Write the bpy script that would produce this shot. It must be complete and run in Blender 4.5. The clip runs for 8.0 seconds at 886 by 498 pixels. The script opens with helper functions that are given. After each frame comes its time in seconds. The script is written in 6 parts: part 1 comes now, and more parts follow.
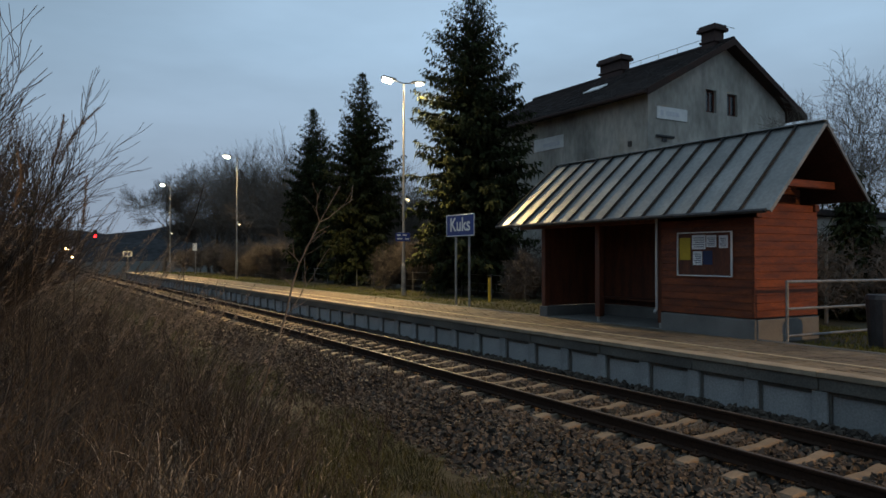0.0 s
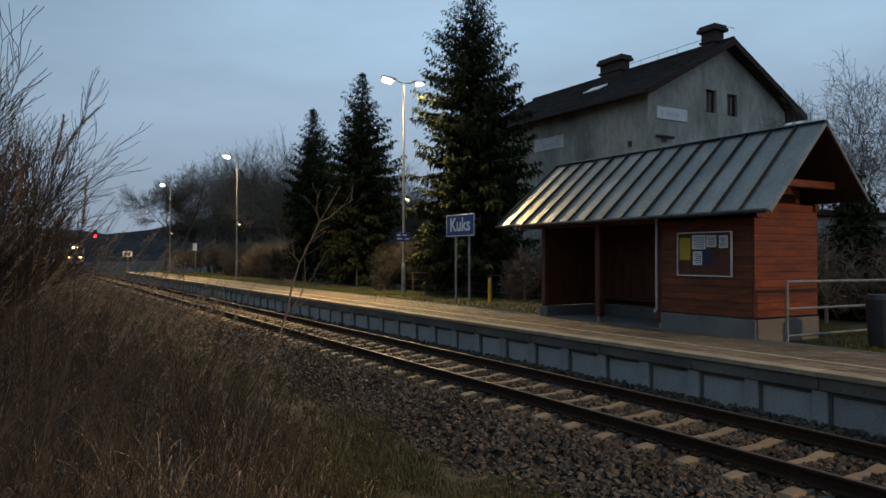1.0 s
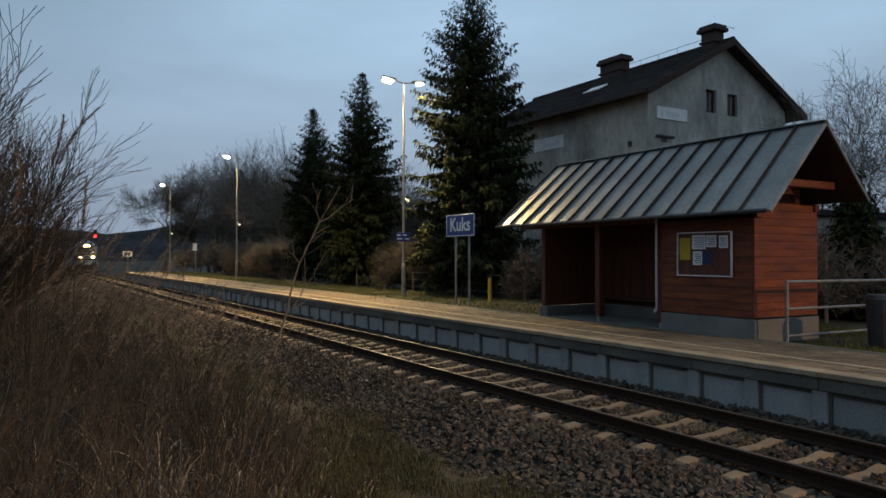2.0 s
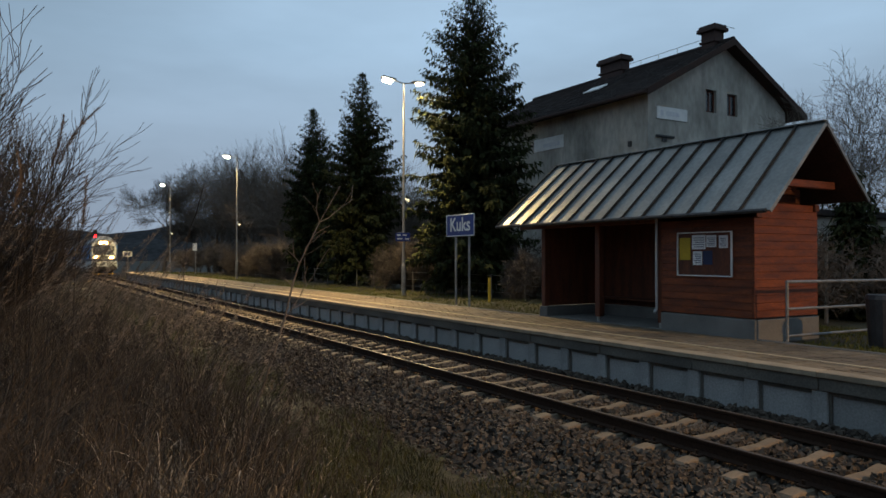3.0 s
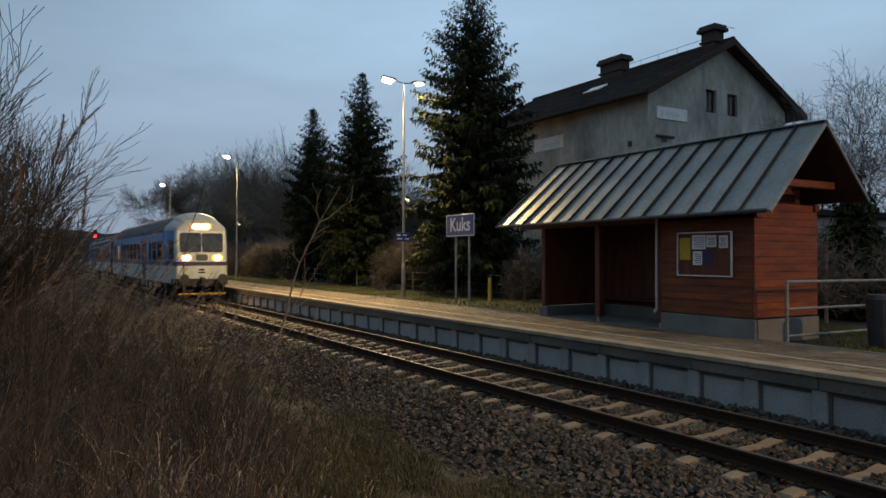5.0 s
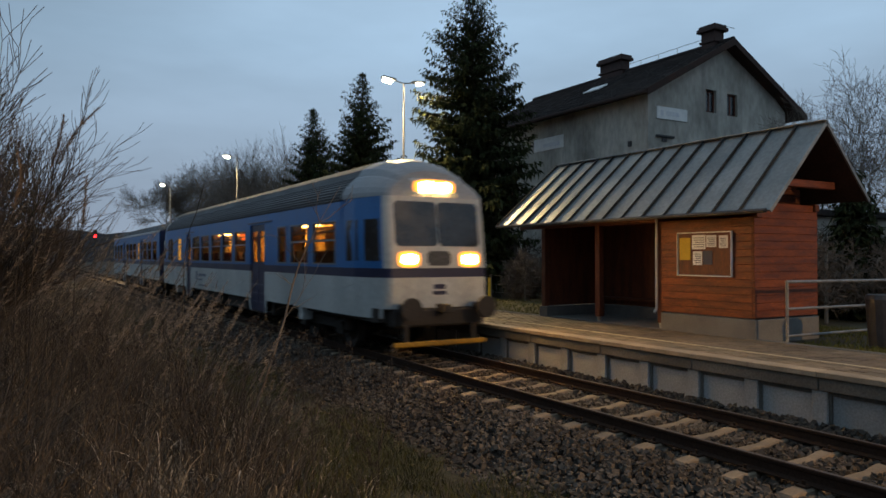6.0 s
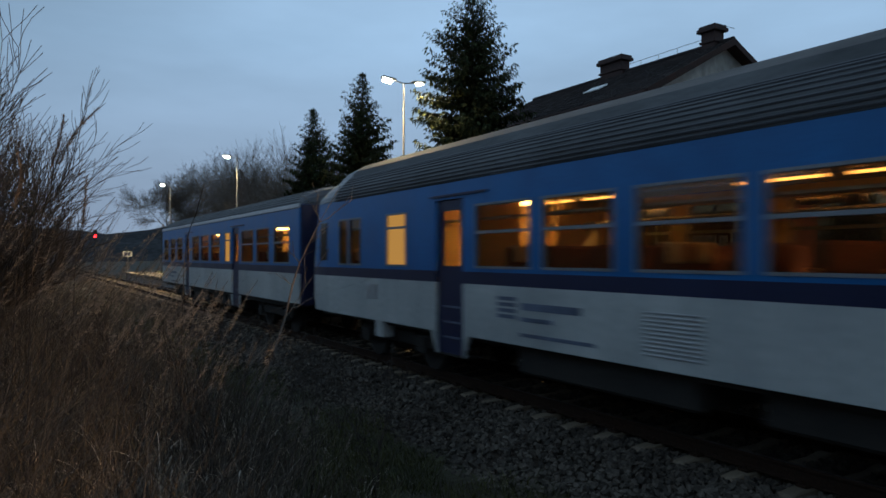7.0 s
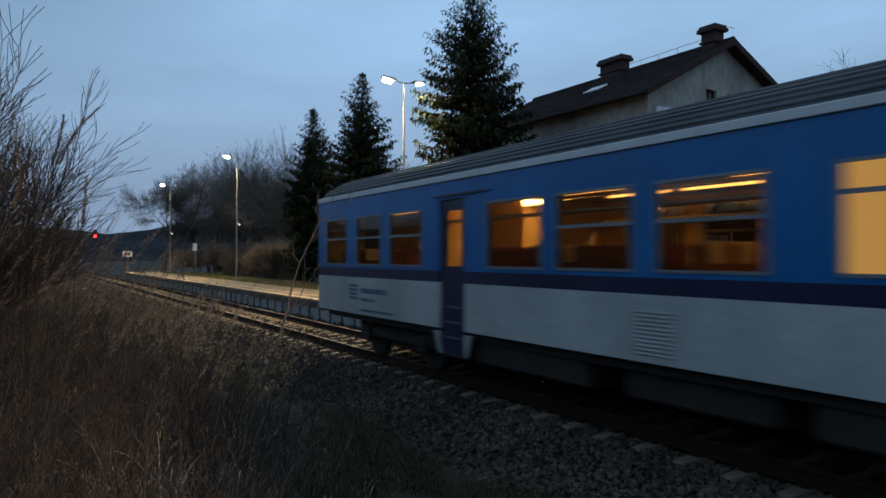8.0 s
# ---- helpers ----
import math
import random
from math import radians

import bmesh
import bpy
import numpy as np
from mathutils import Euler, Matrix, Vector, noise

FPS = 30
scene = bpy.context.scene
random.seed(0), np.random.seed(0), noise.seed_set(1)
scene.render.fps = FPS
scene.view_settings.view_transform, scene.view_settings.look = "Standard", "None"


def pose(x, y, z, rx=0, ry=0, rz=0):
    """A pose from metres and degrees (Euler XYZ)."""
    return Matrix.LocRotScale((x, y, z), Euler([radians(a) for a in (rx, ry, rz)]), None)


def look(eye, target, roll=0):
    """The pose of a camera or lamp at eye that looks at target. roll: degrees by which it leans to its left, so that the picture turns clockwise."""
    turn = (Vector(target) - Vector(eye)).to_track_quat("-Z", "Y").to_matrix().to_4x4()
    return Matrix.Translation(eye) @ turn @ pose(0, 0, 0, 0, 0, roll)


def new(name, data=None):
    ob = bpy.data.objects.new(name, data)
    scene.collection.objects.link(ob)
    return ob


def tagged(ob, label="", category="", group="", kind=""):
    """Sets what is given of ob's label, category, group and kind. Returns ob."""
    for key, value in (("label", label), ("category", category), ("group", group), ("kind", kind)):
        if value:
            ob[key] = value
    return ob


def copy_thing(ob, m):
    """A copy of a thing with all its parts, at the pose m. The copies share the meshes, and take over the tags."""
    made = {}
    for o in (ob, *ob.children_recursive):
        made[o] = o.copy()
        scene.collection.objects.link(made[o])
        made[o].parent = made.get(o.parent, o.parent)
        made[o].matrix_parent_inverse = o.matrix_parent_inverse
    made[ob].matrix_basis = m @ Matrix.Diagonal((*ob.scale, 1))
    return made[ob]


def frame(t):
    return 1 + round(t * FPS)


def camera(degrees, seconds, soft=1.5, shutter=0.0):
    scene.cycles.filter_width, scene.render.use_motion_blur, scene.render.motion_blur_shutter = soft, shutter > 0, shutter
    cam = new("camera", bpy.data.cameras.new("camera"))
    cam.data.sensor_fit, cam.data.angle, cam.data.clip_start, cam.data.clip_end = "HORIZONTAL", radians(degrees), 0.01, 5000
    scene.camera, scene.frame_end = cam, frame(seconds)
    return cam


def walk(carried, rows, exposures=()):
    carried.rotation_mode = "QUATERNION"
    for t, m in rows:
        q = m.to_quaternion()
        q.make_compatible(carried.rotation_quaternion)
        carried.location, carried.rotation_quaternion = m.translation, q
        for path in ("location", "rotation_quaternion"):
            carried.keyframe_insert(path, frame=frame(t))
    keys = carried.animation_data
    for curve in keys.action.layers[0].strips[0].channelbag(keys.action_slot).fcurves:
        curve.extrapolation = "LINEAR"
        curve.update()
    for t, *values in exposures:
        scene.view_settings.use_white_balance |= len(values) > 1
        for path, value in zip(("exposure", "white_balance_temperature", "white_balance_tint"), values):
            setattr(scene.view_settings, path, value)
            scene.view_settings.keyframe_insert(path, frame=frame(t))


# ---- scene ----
EYE = (0.0, 0.0, 2.08)
AHEAD = (0.5109, 0.8596, 2.0911)
cam = camera(63.8, 8.0, soft=1.6, shutter=0.3)
walk(cam, [(0.0, look(EYE, AHEAD)), (8.0, look(EYE, AHEAD))],
     exposures=[(0.0, 0.0, 6900, 10), (5.6, 0.0, 6900, 10), (6.2, -0.03, 6800, 10), (6.6, -0.12, 6200, 9), (7.2, -0.06, 6350, 9), (8.0, -0.06, 6000, 8)])

# ---- dusk sky, no sun: an even overcast glow that is a little paler low down ----
world = bpy.data.worlds.new("dusk_sky")
scene.world = world
world.use_nodes = True
wn, wl = world.node_tree.nodes, world.node_tree.links
sky_bg = wn["Background"]
w_co = wn.new("ShaderNodeTexCoord")
w_sep = wn.new("ShaderNodeSeparateXYZ")
w_ramp = wn.new("ShaderNodeValToRGB")
w_ramp.color_ramp.elements[0].position = 0.0
w_ramp.color_ramp.elements[0].color = (0.31, 0.39, 0.52, 1)
w_ramp.color_ramp.elements[1].position = 0.28
w_ramp.color_ramp.elements[1].color = (0.338, 0.505, 0.705, 1)
w_map = wn.new("ShaderNodeMapping")
w_map.inputs["Scale"].default_value = (1.0, 1.0, 3.5)
w_noise = wn.new("ShaderNodeTexNoise")
w_noise.inputs["Scale"].default_value = 2.6
w_noise.inputs["Detail"].default_value = 5
w_range = wn.new("ShaderNodeMapRange")
w_range.inputs["From Min"].default_value = 0.3
w_range.inputs["From Max"].default_value = 0.7
w_range.inputs["To Min"].default_value = 0.86
w_range.inputs["To Max"].default_value = 1.12
w_mul = wn.new("ShaderNodeVectorMath")
w_mul.operation = "SCALE"
wl.new(w_co.outputs["Generated"], w_sep.inputs[0])
wl.new(w_sep.outputs["Z"], w_ramp.inputs[0])
wl.new(w_co.outputs["Generated"], w_map.inputs[0])
wl.new(w_map.outputs[0], w_noise.inputs["Vector"])
wl.new(w_noise.outputs["Fac"], w_range.inputs["Value"])
wl.new(w_ramp.outputs[0], w_mul.inputs[0])
wl.new(w_range.outputs[0], w_mul.inputs["Scale"])
# the last daylight: the clouds are a little brighter toward one quarter of the sky
w_dot = wn.new("ShaderNodeVectorMath")
w_dot.operation = "DOT_PRODUCT"
w_dot.inputs[1].default_value = (0.60, 0.78, 0.16)
w_side = wn.new("ShaderNodeMapRange")
w_side.inputs["From Min"].default_value, w_side.inputs["From Max"].default_value = 0.75, 1.0
w_side.inputs["To Min"].default_value, w_side.inputs["To Max"].default_value = 0.79, 1.09
w_all = wn.new("ShaderNodeVectorMath")
w_all.operation = "SCALE"
wl.new(w_co.outputs["Generated"], w_dot.inputs[0])
wl.new(w_dot.outputs["Value"], w_side.inputs["Value"])
wl.new(w_mul.outputs[0], w_all.inputs[0])
wl.new(w_side.outputs[0], w_all.inputs["Scale"])
wl.new(w_all.outputs[0], sky_bg.inputs["Color"])
sky_bg.inputs["Strength"].default_value = 1.0

LAMP_WATTS = 4600
LAMP_COLOUR = (1.0, 0.72, 0.34)


# ---- materials ----
def surf(name, col, col2=None, rough=0.8, metal=0.0, scale=1.5, fine=30.0, bump=0.15, var=0.25, rand=None, stretch=(1, 1, 1), spec=0.4, depth=0.01, swing=0.4):
    """A surface with two scales of variation; rand: 'island' or 'object' shifts each piece's value."""
    m = bpy.data.materials.new(name)
    m.use_nodes = True
    n, l = m.node_tree.nodes, m.node_tree.links
    p = n["Principled BSDF"]
    p.inputs["Roughness"].default_value = rough
    p.inputs["Metallic"].default_value = metal
    p.inputs["Specular IOR Level"].default_value = spec
    co = n.new("ShaderNodeTexCoord")
    mp = n.new("ShaderNodeMapping")
    mp.inputs["Scale"].default_value = stretch
    l.new(co.outputs["Object"], mp.inputs[0])
    big, small = n.new("ShaderNodeTexNoise"), n.new("ShaderNodeTexNoise")
    big.inputs["Scale"].default_value, small.inputs["Scale"].default_value = scale, fine
    big.inputs["Detail"].default_value, small.inputs["Detail"].default_value = 6, 4
    l.new(mp.outputs[0], big.inputs["Vector"])
    l.new(mp.outputs[0], small.inputs["Vector"])
    mix = n.new("ShaderNodeMix")
    mix.data_type = "RGBA"
    a = [c * (1 - var) for c in col]
    b = list(col2) if col2 else [min(1, c * (1 + var)) for c in col]
    mix.inputs["A"].default_value, mix.inputs["B"].default_value = (*a, 1), (*b, 1)
    ramp = n.new("ShaderNodeMapRange")
    ramp.inputs["From Min"].default_value, ramp.inputs["From Max"].default_value = 0.35, 0.65
    l.new(big.outputs["Fac"], ramp.inputs["Value"])
    l.new(ramp.outputs[0], mix.inputs["Factor"])
    hsv = n.new("ShaderNodeHueSaturation")
    l.new(mix.outputs["Result"], hsv.inputs["Color"])
    val = n.new("ShaderNodeMapRange")
    val.inputs["To Min"].default_value, val.inputs["To Max"].default_value = 1 - var * 1.2, 1 + var * 1.2
    val.inputs["From Min"].default_value, val.inputs["From Max"].default_value = 0.3, 0.7
    l.new(small.outputs["Fac"], val.inputs["Value"])
    last = val.outputs[0]
    if rand:
        if rand == "island":
            g = n.new("ShaderNodeNewGeometry")
            src = g.outputs["Random Per Island"]
        else:
            g = n.new("ShaderNodeObjectInfo")
            src = g.outputs["Random"]
        r = n.new("ShaderNodeMapRange")
        r.inputs["To Min"].default_value, r.inputs["To Max"].default_value = 1 - swing, 1 + swing
        l.new(src, r.inputs["Value"])
        mul = n.new("ShaderNodeMath")
        mul.operation = "MULTIPLY"
        l.new(last, mul.inputs[0])
        l.new(r.outputs[0], mul.inputs[1])
        last = mul.outputs[0]
    l.new(last, hsv.inputs["Value"])
    l.new(hsv.outputs[0], p.inputs["Base Color"])
    if bump:
        bp = n.new("ShaderNodeBump")
        bp.inputs["Strength"].default_value, bp.inputs["Distance"].default_value = bump, depth
        l.new(small.outputs["Fac"], bp.inputs["Height"])
        l.new(bp.outputs[0], p.inputs["Normal"])
    rr = n.new("ShaderNodeMapRange")
    rr.inputs["To Min"].default_value, rr.inputs["To Max"].default_value = max(0.05, rough - 0.12), min(1, rough + 0.12)
    l.new(big.outputs["Fac"], rr.inputs["Value"])
    l.new(rr.outputs[0], p.inputs["Roughness"])
    return m


def glow(name, col, strength):
    m = bpy.data.materials.new(name)
    m.use_nodes = True
    n, l = m.node_tree.nodes, m.node_tree.links
    n.remove(n["Principled BSDF"])
    e = n.new("ShaderNodeEmission")
    e.inputs["Color"].default_value, e.inputs["Strength"].default_value = (*col, 1), strength
    l.new(e.outputs[0], n["Material Output"].inputs[0])
    return m


def pane(name, tint, gloss=0.08):
    m = bpy.data.materials.new(name)
    m.use_nodes = True
    n, l = m.node_tree.nodes, m.node_tree.links
    n.remove(n["Principled BSDF"])
    t, g, x = n.new("ShaderNodeBsdfTransparent"), n.new("ShaderNodeBsdfGlossy"), n.new("ShaderNodeMixShader")
    t.inputs["Color"].default_value = (*tint, 1)
    g.inputs["Roughness"].default_value = gloss
    x.inputs[0].default_value = 0.07
    l.new(t.outputs[0], x.inputs[1])
    l.new(g.outputs[0], x.inputs[2])
    l.new(x.outputs[0], n["Material Output"].inputs[0])
    return m


M_GROUND = surf("earth", (0.035, 0.024, 0.014), (0.03, 0.03, 0.011), 0.95, scale=0.6, fine=14, bump=0.5, depth=0.05)
M_HILL = surf("far_wood", (0.045, 0.045, 0.046), None, 1.0, scale=0.02, fine=0.3, bump=0.0, spec=0.0)
M_STONE = surf("ballast_stone", (0.062, 0.049, 0.038), (0.082, 0.068, 0.054), 0.8, scale=0.7, fine=35, rand="island", swing=0.55, bump=0.3, spec=0.2)
M_BED = surf("ballast_bed", (0.034, 0.025, 0.019), None, 0.95, scale=1.2, fine=22, bump=1.0, depth=0.04, spec=0.1)
M_RUST = surf("rusty_rail", (0.042, 0.022, 0.013), (0.028, 0.016, 0.011), 0.9, metal=0.0, scale=2, fine=40, spec=0.15)
M_RAILTOP = surf("worn_rail_head", (0.085, 0.07, 0.06), (0.05, 0.036, 0.03), 0.55, metal=0.3, scale=1.2, fine=30, bump=0.05)
M_SLEEPER = surf("sleeper_concrete", (0.145, 0.108, 0.072), (0.185, 0.142, 0.098), 0.85, scale=4, fine=50, rand="object", swing=0.12, var=0.14)
M_CONC = surf("grey_concrete", (0.12, 0.117, 0.11), (0.155, 0.15, 0.14), 0.85, scale=1.4, fine=45, rand="object", swing=0.12, var=0.12)
M_PANEL = surf("pale_concrete_panel", (0.25, 0.257, 0.255), (0.32, 0.325, 0.32), 0.75, scale=1.2, fine=40, rand="object", swing=0.12, var=0.16)
M_FASCIA = surf("dark_concrete", (0.085, 0.08, 0.07), (0.125, 0.117, 0.10), 0.85, scale=1.1, fine=38, rand="object", swing=0.12, var=0.2)
M_PAVER = surf("paving_block", (0.125, 0.093, 0.06), (0.18, 0.137, 0.09), 0.88, scale=1.2, fine=40, rand="island", swing=0.22, var=0.14)
M_EDGE = surf("pale_edge_slab", (0.22, 0.175, 0.12), (0.29, 0.235, 0.165), 0.85, scale=2.0, fine=45, rand="object", swing=0.10, var=0.12)
M_LINE = surf("worn_pale_line", (0.58, 0.48, 0.31), (0.46, 0.38, 0.25), 0.7, scale=3, fine=50, var=0.2)
M_GRASS = surf("green_grass", (0.036, 0.040, 0.008), (0.058, 0.054, 0.012), 0.8, scale=0.8, fine=9, rand="island", bump=0)
M_LAWN = surf("lawn_grass", (0.085, 0.095, 0.018), (0.11, 0.11, 0.028), 0.85, scale=0.8, fine=9, rand="island", bump=0, spec=0.15)
M_STRAW = surf("pale_straw", (0.22, 0.19, 0.148), (0.38, 0.335, 0.27), 0.8, scale=0.9, fine=9, rand="island", swing=0.6, bump=0)
M_DRY = surf("dry_grass", (0.050, 0.039, 0.028), (0.088, 0.068, 0.048), 0.8, scale=0.9, fine=9, rand="island", swing=0.5, bump=0)
# brown stems, darkened further so the grass looks shaded toward its foot
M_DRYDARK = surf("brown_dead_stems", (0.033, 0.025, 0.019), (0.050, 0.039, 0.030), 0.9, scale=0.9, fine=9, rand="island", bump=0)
M_PLUME = surf("seed_plume", (0.11, 0.09, 0.07), (0.18, 0.148, 0.115), 0.9, scale=2, fine=20, rand="island", bump=0)
M_REED = surf("brown_reed_plume", (0.085, 0.062, 0.045), (0.13, 0.098, 0.072), 0.9, scale=2, fine=20, rand="island", bump=0)
M_TWIG = surf("bare_twig", (0.11, 0.09, 0.074), (0.15, 0.125, 0.103), 0.9, scale=3, fine=40, bump=0.2)
M_BROWNTWIG = surf("brown_shrub_twig", (0.050, 0.040, 0.032), (0.066, 0.053, 0.043), 0.9, scale=3, fine=40, bump=0)
M_BARK = surf("bark", (0.075, 0.060, 0.048), (0.10, 0.082, 0.066), 0.95, scale=3, fine=25, bump=0.6, stretch=(1, 1, 0.2))
M_NEEDLE = surf("spruce_needles", (0.031, 0.040, 0.019), (0.040, 0.046, 0.020), 0.95, scale=0.5, fine=8, rand="island", bump=0, spec=0.05)
M_METAL = surf("galvanised_steel", (0.22, 0.22, 0.215), (0.29, 0.29, 0.28), 0.5, metal=0.6, scale=3, fine=35, bump=0.05)
M_DARKMETAL = surf("dark_steel", (0.05, 0.05, 0.052), None, 0.55, metal=0.5, scale=3, fine=30, bump=0.05)
M_ROOFSHEET = surf("zinc_roof_sheet", (0.19, 0.195, 0.188), (0.26, 0.262, 0.25), 0.47, metal=0.85, scale=0.9, fine=14, bump=0.06, rand="object", swing=0.12, var=0.12)
# grey for the seams, dark enough to take in their shadow line
M_SEAM = surf("seam_shadow_grey", (0.026, 0.028, 0.030), None, 0.8, scale=2, fine=20, bump=0.05, spec=0.1)
M_TILE = surf("old_roof_tile", (0.026, 0.02, 0.018), (0.038, 0.028, 0.025), 0.9, scale=0.8, fine=12, bump=0.6, rand="island", depth=0.03)
M_BRICKRED = surf("dark_chimney_brick", (0.075, 0.042, 0.035), (0.05, 0.035, 0.032), 0.9, scale=2, fine=20, bump=0.4)
M_PLASTER = surf("grey_plaster", (0.34, 0.325, 0.285), (0.47, 0.45, 0.40), 0.92, scale=0.7, fine=5, bump=0.2, var=0.16, spec=0.15, stretch=(1, 1, 0.45))
M_WOOD = surf("red_brown_stained_board", (0.120, 0.025, 0.0075), (0.185, 0.043, 0.011), 0.6, scale=2.2, fine=16, rand="object", swing=0.16, stretch=(0.8, 0.8, 5), var=0.3)
# deeper red than the boards; also carries the shade inside the shelter
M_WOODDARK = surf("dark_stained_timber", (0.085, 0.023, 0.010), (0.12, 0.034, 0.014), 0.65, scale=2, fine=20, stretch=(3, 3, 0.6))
# brown timber taken near black to include the shade under the roofs
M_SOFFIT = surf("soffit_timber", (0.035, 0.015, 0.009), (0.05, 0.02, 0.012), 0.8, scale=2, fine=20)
M_WHITE = surf("white_paint", (0.72, 0.72, 0.7), None, 0.5, scale=3, fine=30, bump=0.03, var=0.08)
M_BLUE = surf("sign_blue", (0.010, 0.032, 0.17), None, 0.4, scale=3, fine=30, bump=0.02, var=0.1)
M_PAPER = surf("paper", (0.62, 0.64, 0.68), (0.7, 0.7, 0.7), 0.8, scale=6, fine=40, bump=0, var=0.1)
M_YELLOW = surf("yellow_sheet", (0.42, 0.29, 0.02), None, 0.7, scale=5, fine=30, bump=0, var=0.1)
M_GUARD = surf("amber_guard_paint", (0.30, 0.16, 0.012), None, 0.6, scale=4, fine=30, bump=0.1, var=0.3)
M_NAVYSHEET = surf("navy_sheet", (0.015, 0.025, 0.07), None, 0.6, scale=5, fine=30, bump=0, var=0.1)
M_BLACK = surf("black_plastic", (0.028, 0.028, 0.03), None, 0.5, scale=4, fine=30, bump=0.05)
M_GLASSDARK = surf("dark_window", (0.02, 0.022, 0.025), None, 0.12, scale=2, fine=10, bump=0.0, spec=0.6)
M_LED = glow("lamp_led", (1.0, 0.84, 0.55), 160.0)
M_RED = glow("signal_red", (1.0, 0.010, 0.012), 22.0)
M_TBLUE = surf("railcar_blue_paint", (0.006, 0.112, 0.32), (0.008, 0.130, 0.36), 0.4, scale=1.2, fine=30, bump=0.03, var=0.12)
M_TWHITE = surf("railcar_pale_grey_paint", (0.37, 0.39, 0.385), (0.46, 0.475, 0.46), 0.45, scale=0.9, fine=25, bump=0.03, var=0.14, stretch=(1, 1, 0.4))
M_TNAVY = surf("railcar_navy_paint", (0.012, 0.016, 0.05), None, 0.4, scale=1.2, fine=30, bump=0.02, var=0.1)
M_TROOF = surf("railcar_grey_roof", (0.085, 0.088, 0.09), (0.115, 0.118, 0.12), 0.8, scale=0.7, fine=18, bump=0.1, spec=0.2)
M_TCAB = surf("railcar_cab_roof", (0.20, 0.215, 0.23), (0.25, 0.26, 0.27), 0.5, scale=0.7, fine=18, bump=0.05, var=0.12)
M_TROOFDARK = surf("railcar_dark_rib", (0.05, 0.053, 0.06), None, 0.55, scale=0.9, fine=18, bump=0.1)
M_MARK = surf("faded_navy_print", (0.10, 0.12, 0.17), None, 0.5, scale=3, fine=40, bump=0.02, var=0.3)
M_FRAME = surf("dull_window_frame", (0.20, 0.21, 0.225), None, 0.5, metal=0.4, scale=3, fine=30, bump=0.03, var=0.12)
M_TRIM = surf("aluminium_trim", (0.45, 0.46, 0.47), None, 0.4, metal=0.6, scale=3, fine=30, bump=0.03, var=0.1)
M_UNDER = surf("sooty_underframe", (0.028, 0.024, 0.021), None, 0.85, scale=2, fine=25, bump=0.2)
M_SEAT = surf("seat_cloth", (0.16, 0.05, 0.03), (0.20, 0.07, 0.04), 0.9, scale=5, fine=60, bump=0.1)
M_COVER = surf("headrest_cover", (0.55, 0.45, 0.30), None, 0.85, scale=4, fine=30, bump=0.05, var=0.12)
M_INNER = surf("cream_laminate", (0.5, 0.36, 0.16), (0.55, 0.42, 0.2), 0.6, scale=1.5, fine=20, bump=0.02, var=0.1)
M_TGLASS = pane("tinted_train_glass", (0.75, 0.7, 0.6))
M_TUBE = glow("carriage_tube", (1.0, 0.43, 0.10), 5.5)
M_HEAD = glow("headlight_glass", (1.0, 0.54, 0.15), 260.0)
# amber emission that paints the glare halo round each headlight
M_HALO = glow("headlight_reflector", (1.0, 0.36, 0.05), 2.6)
M_VEST = glow("vestibule_tube", (1.0, 0.55, 0.16), 34.0)
# frosted panes emit by themselves, in place of lamplight from behind
M_FROST = glow("lit_frosted_pane", (1.0, 0.50, 0.12), 0.46)
M_DEST = glow("destination_display", (1.0, 0.17, 0.012), 2.6)


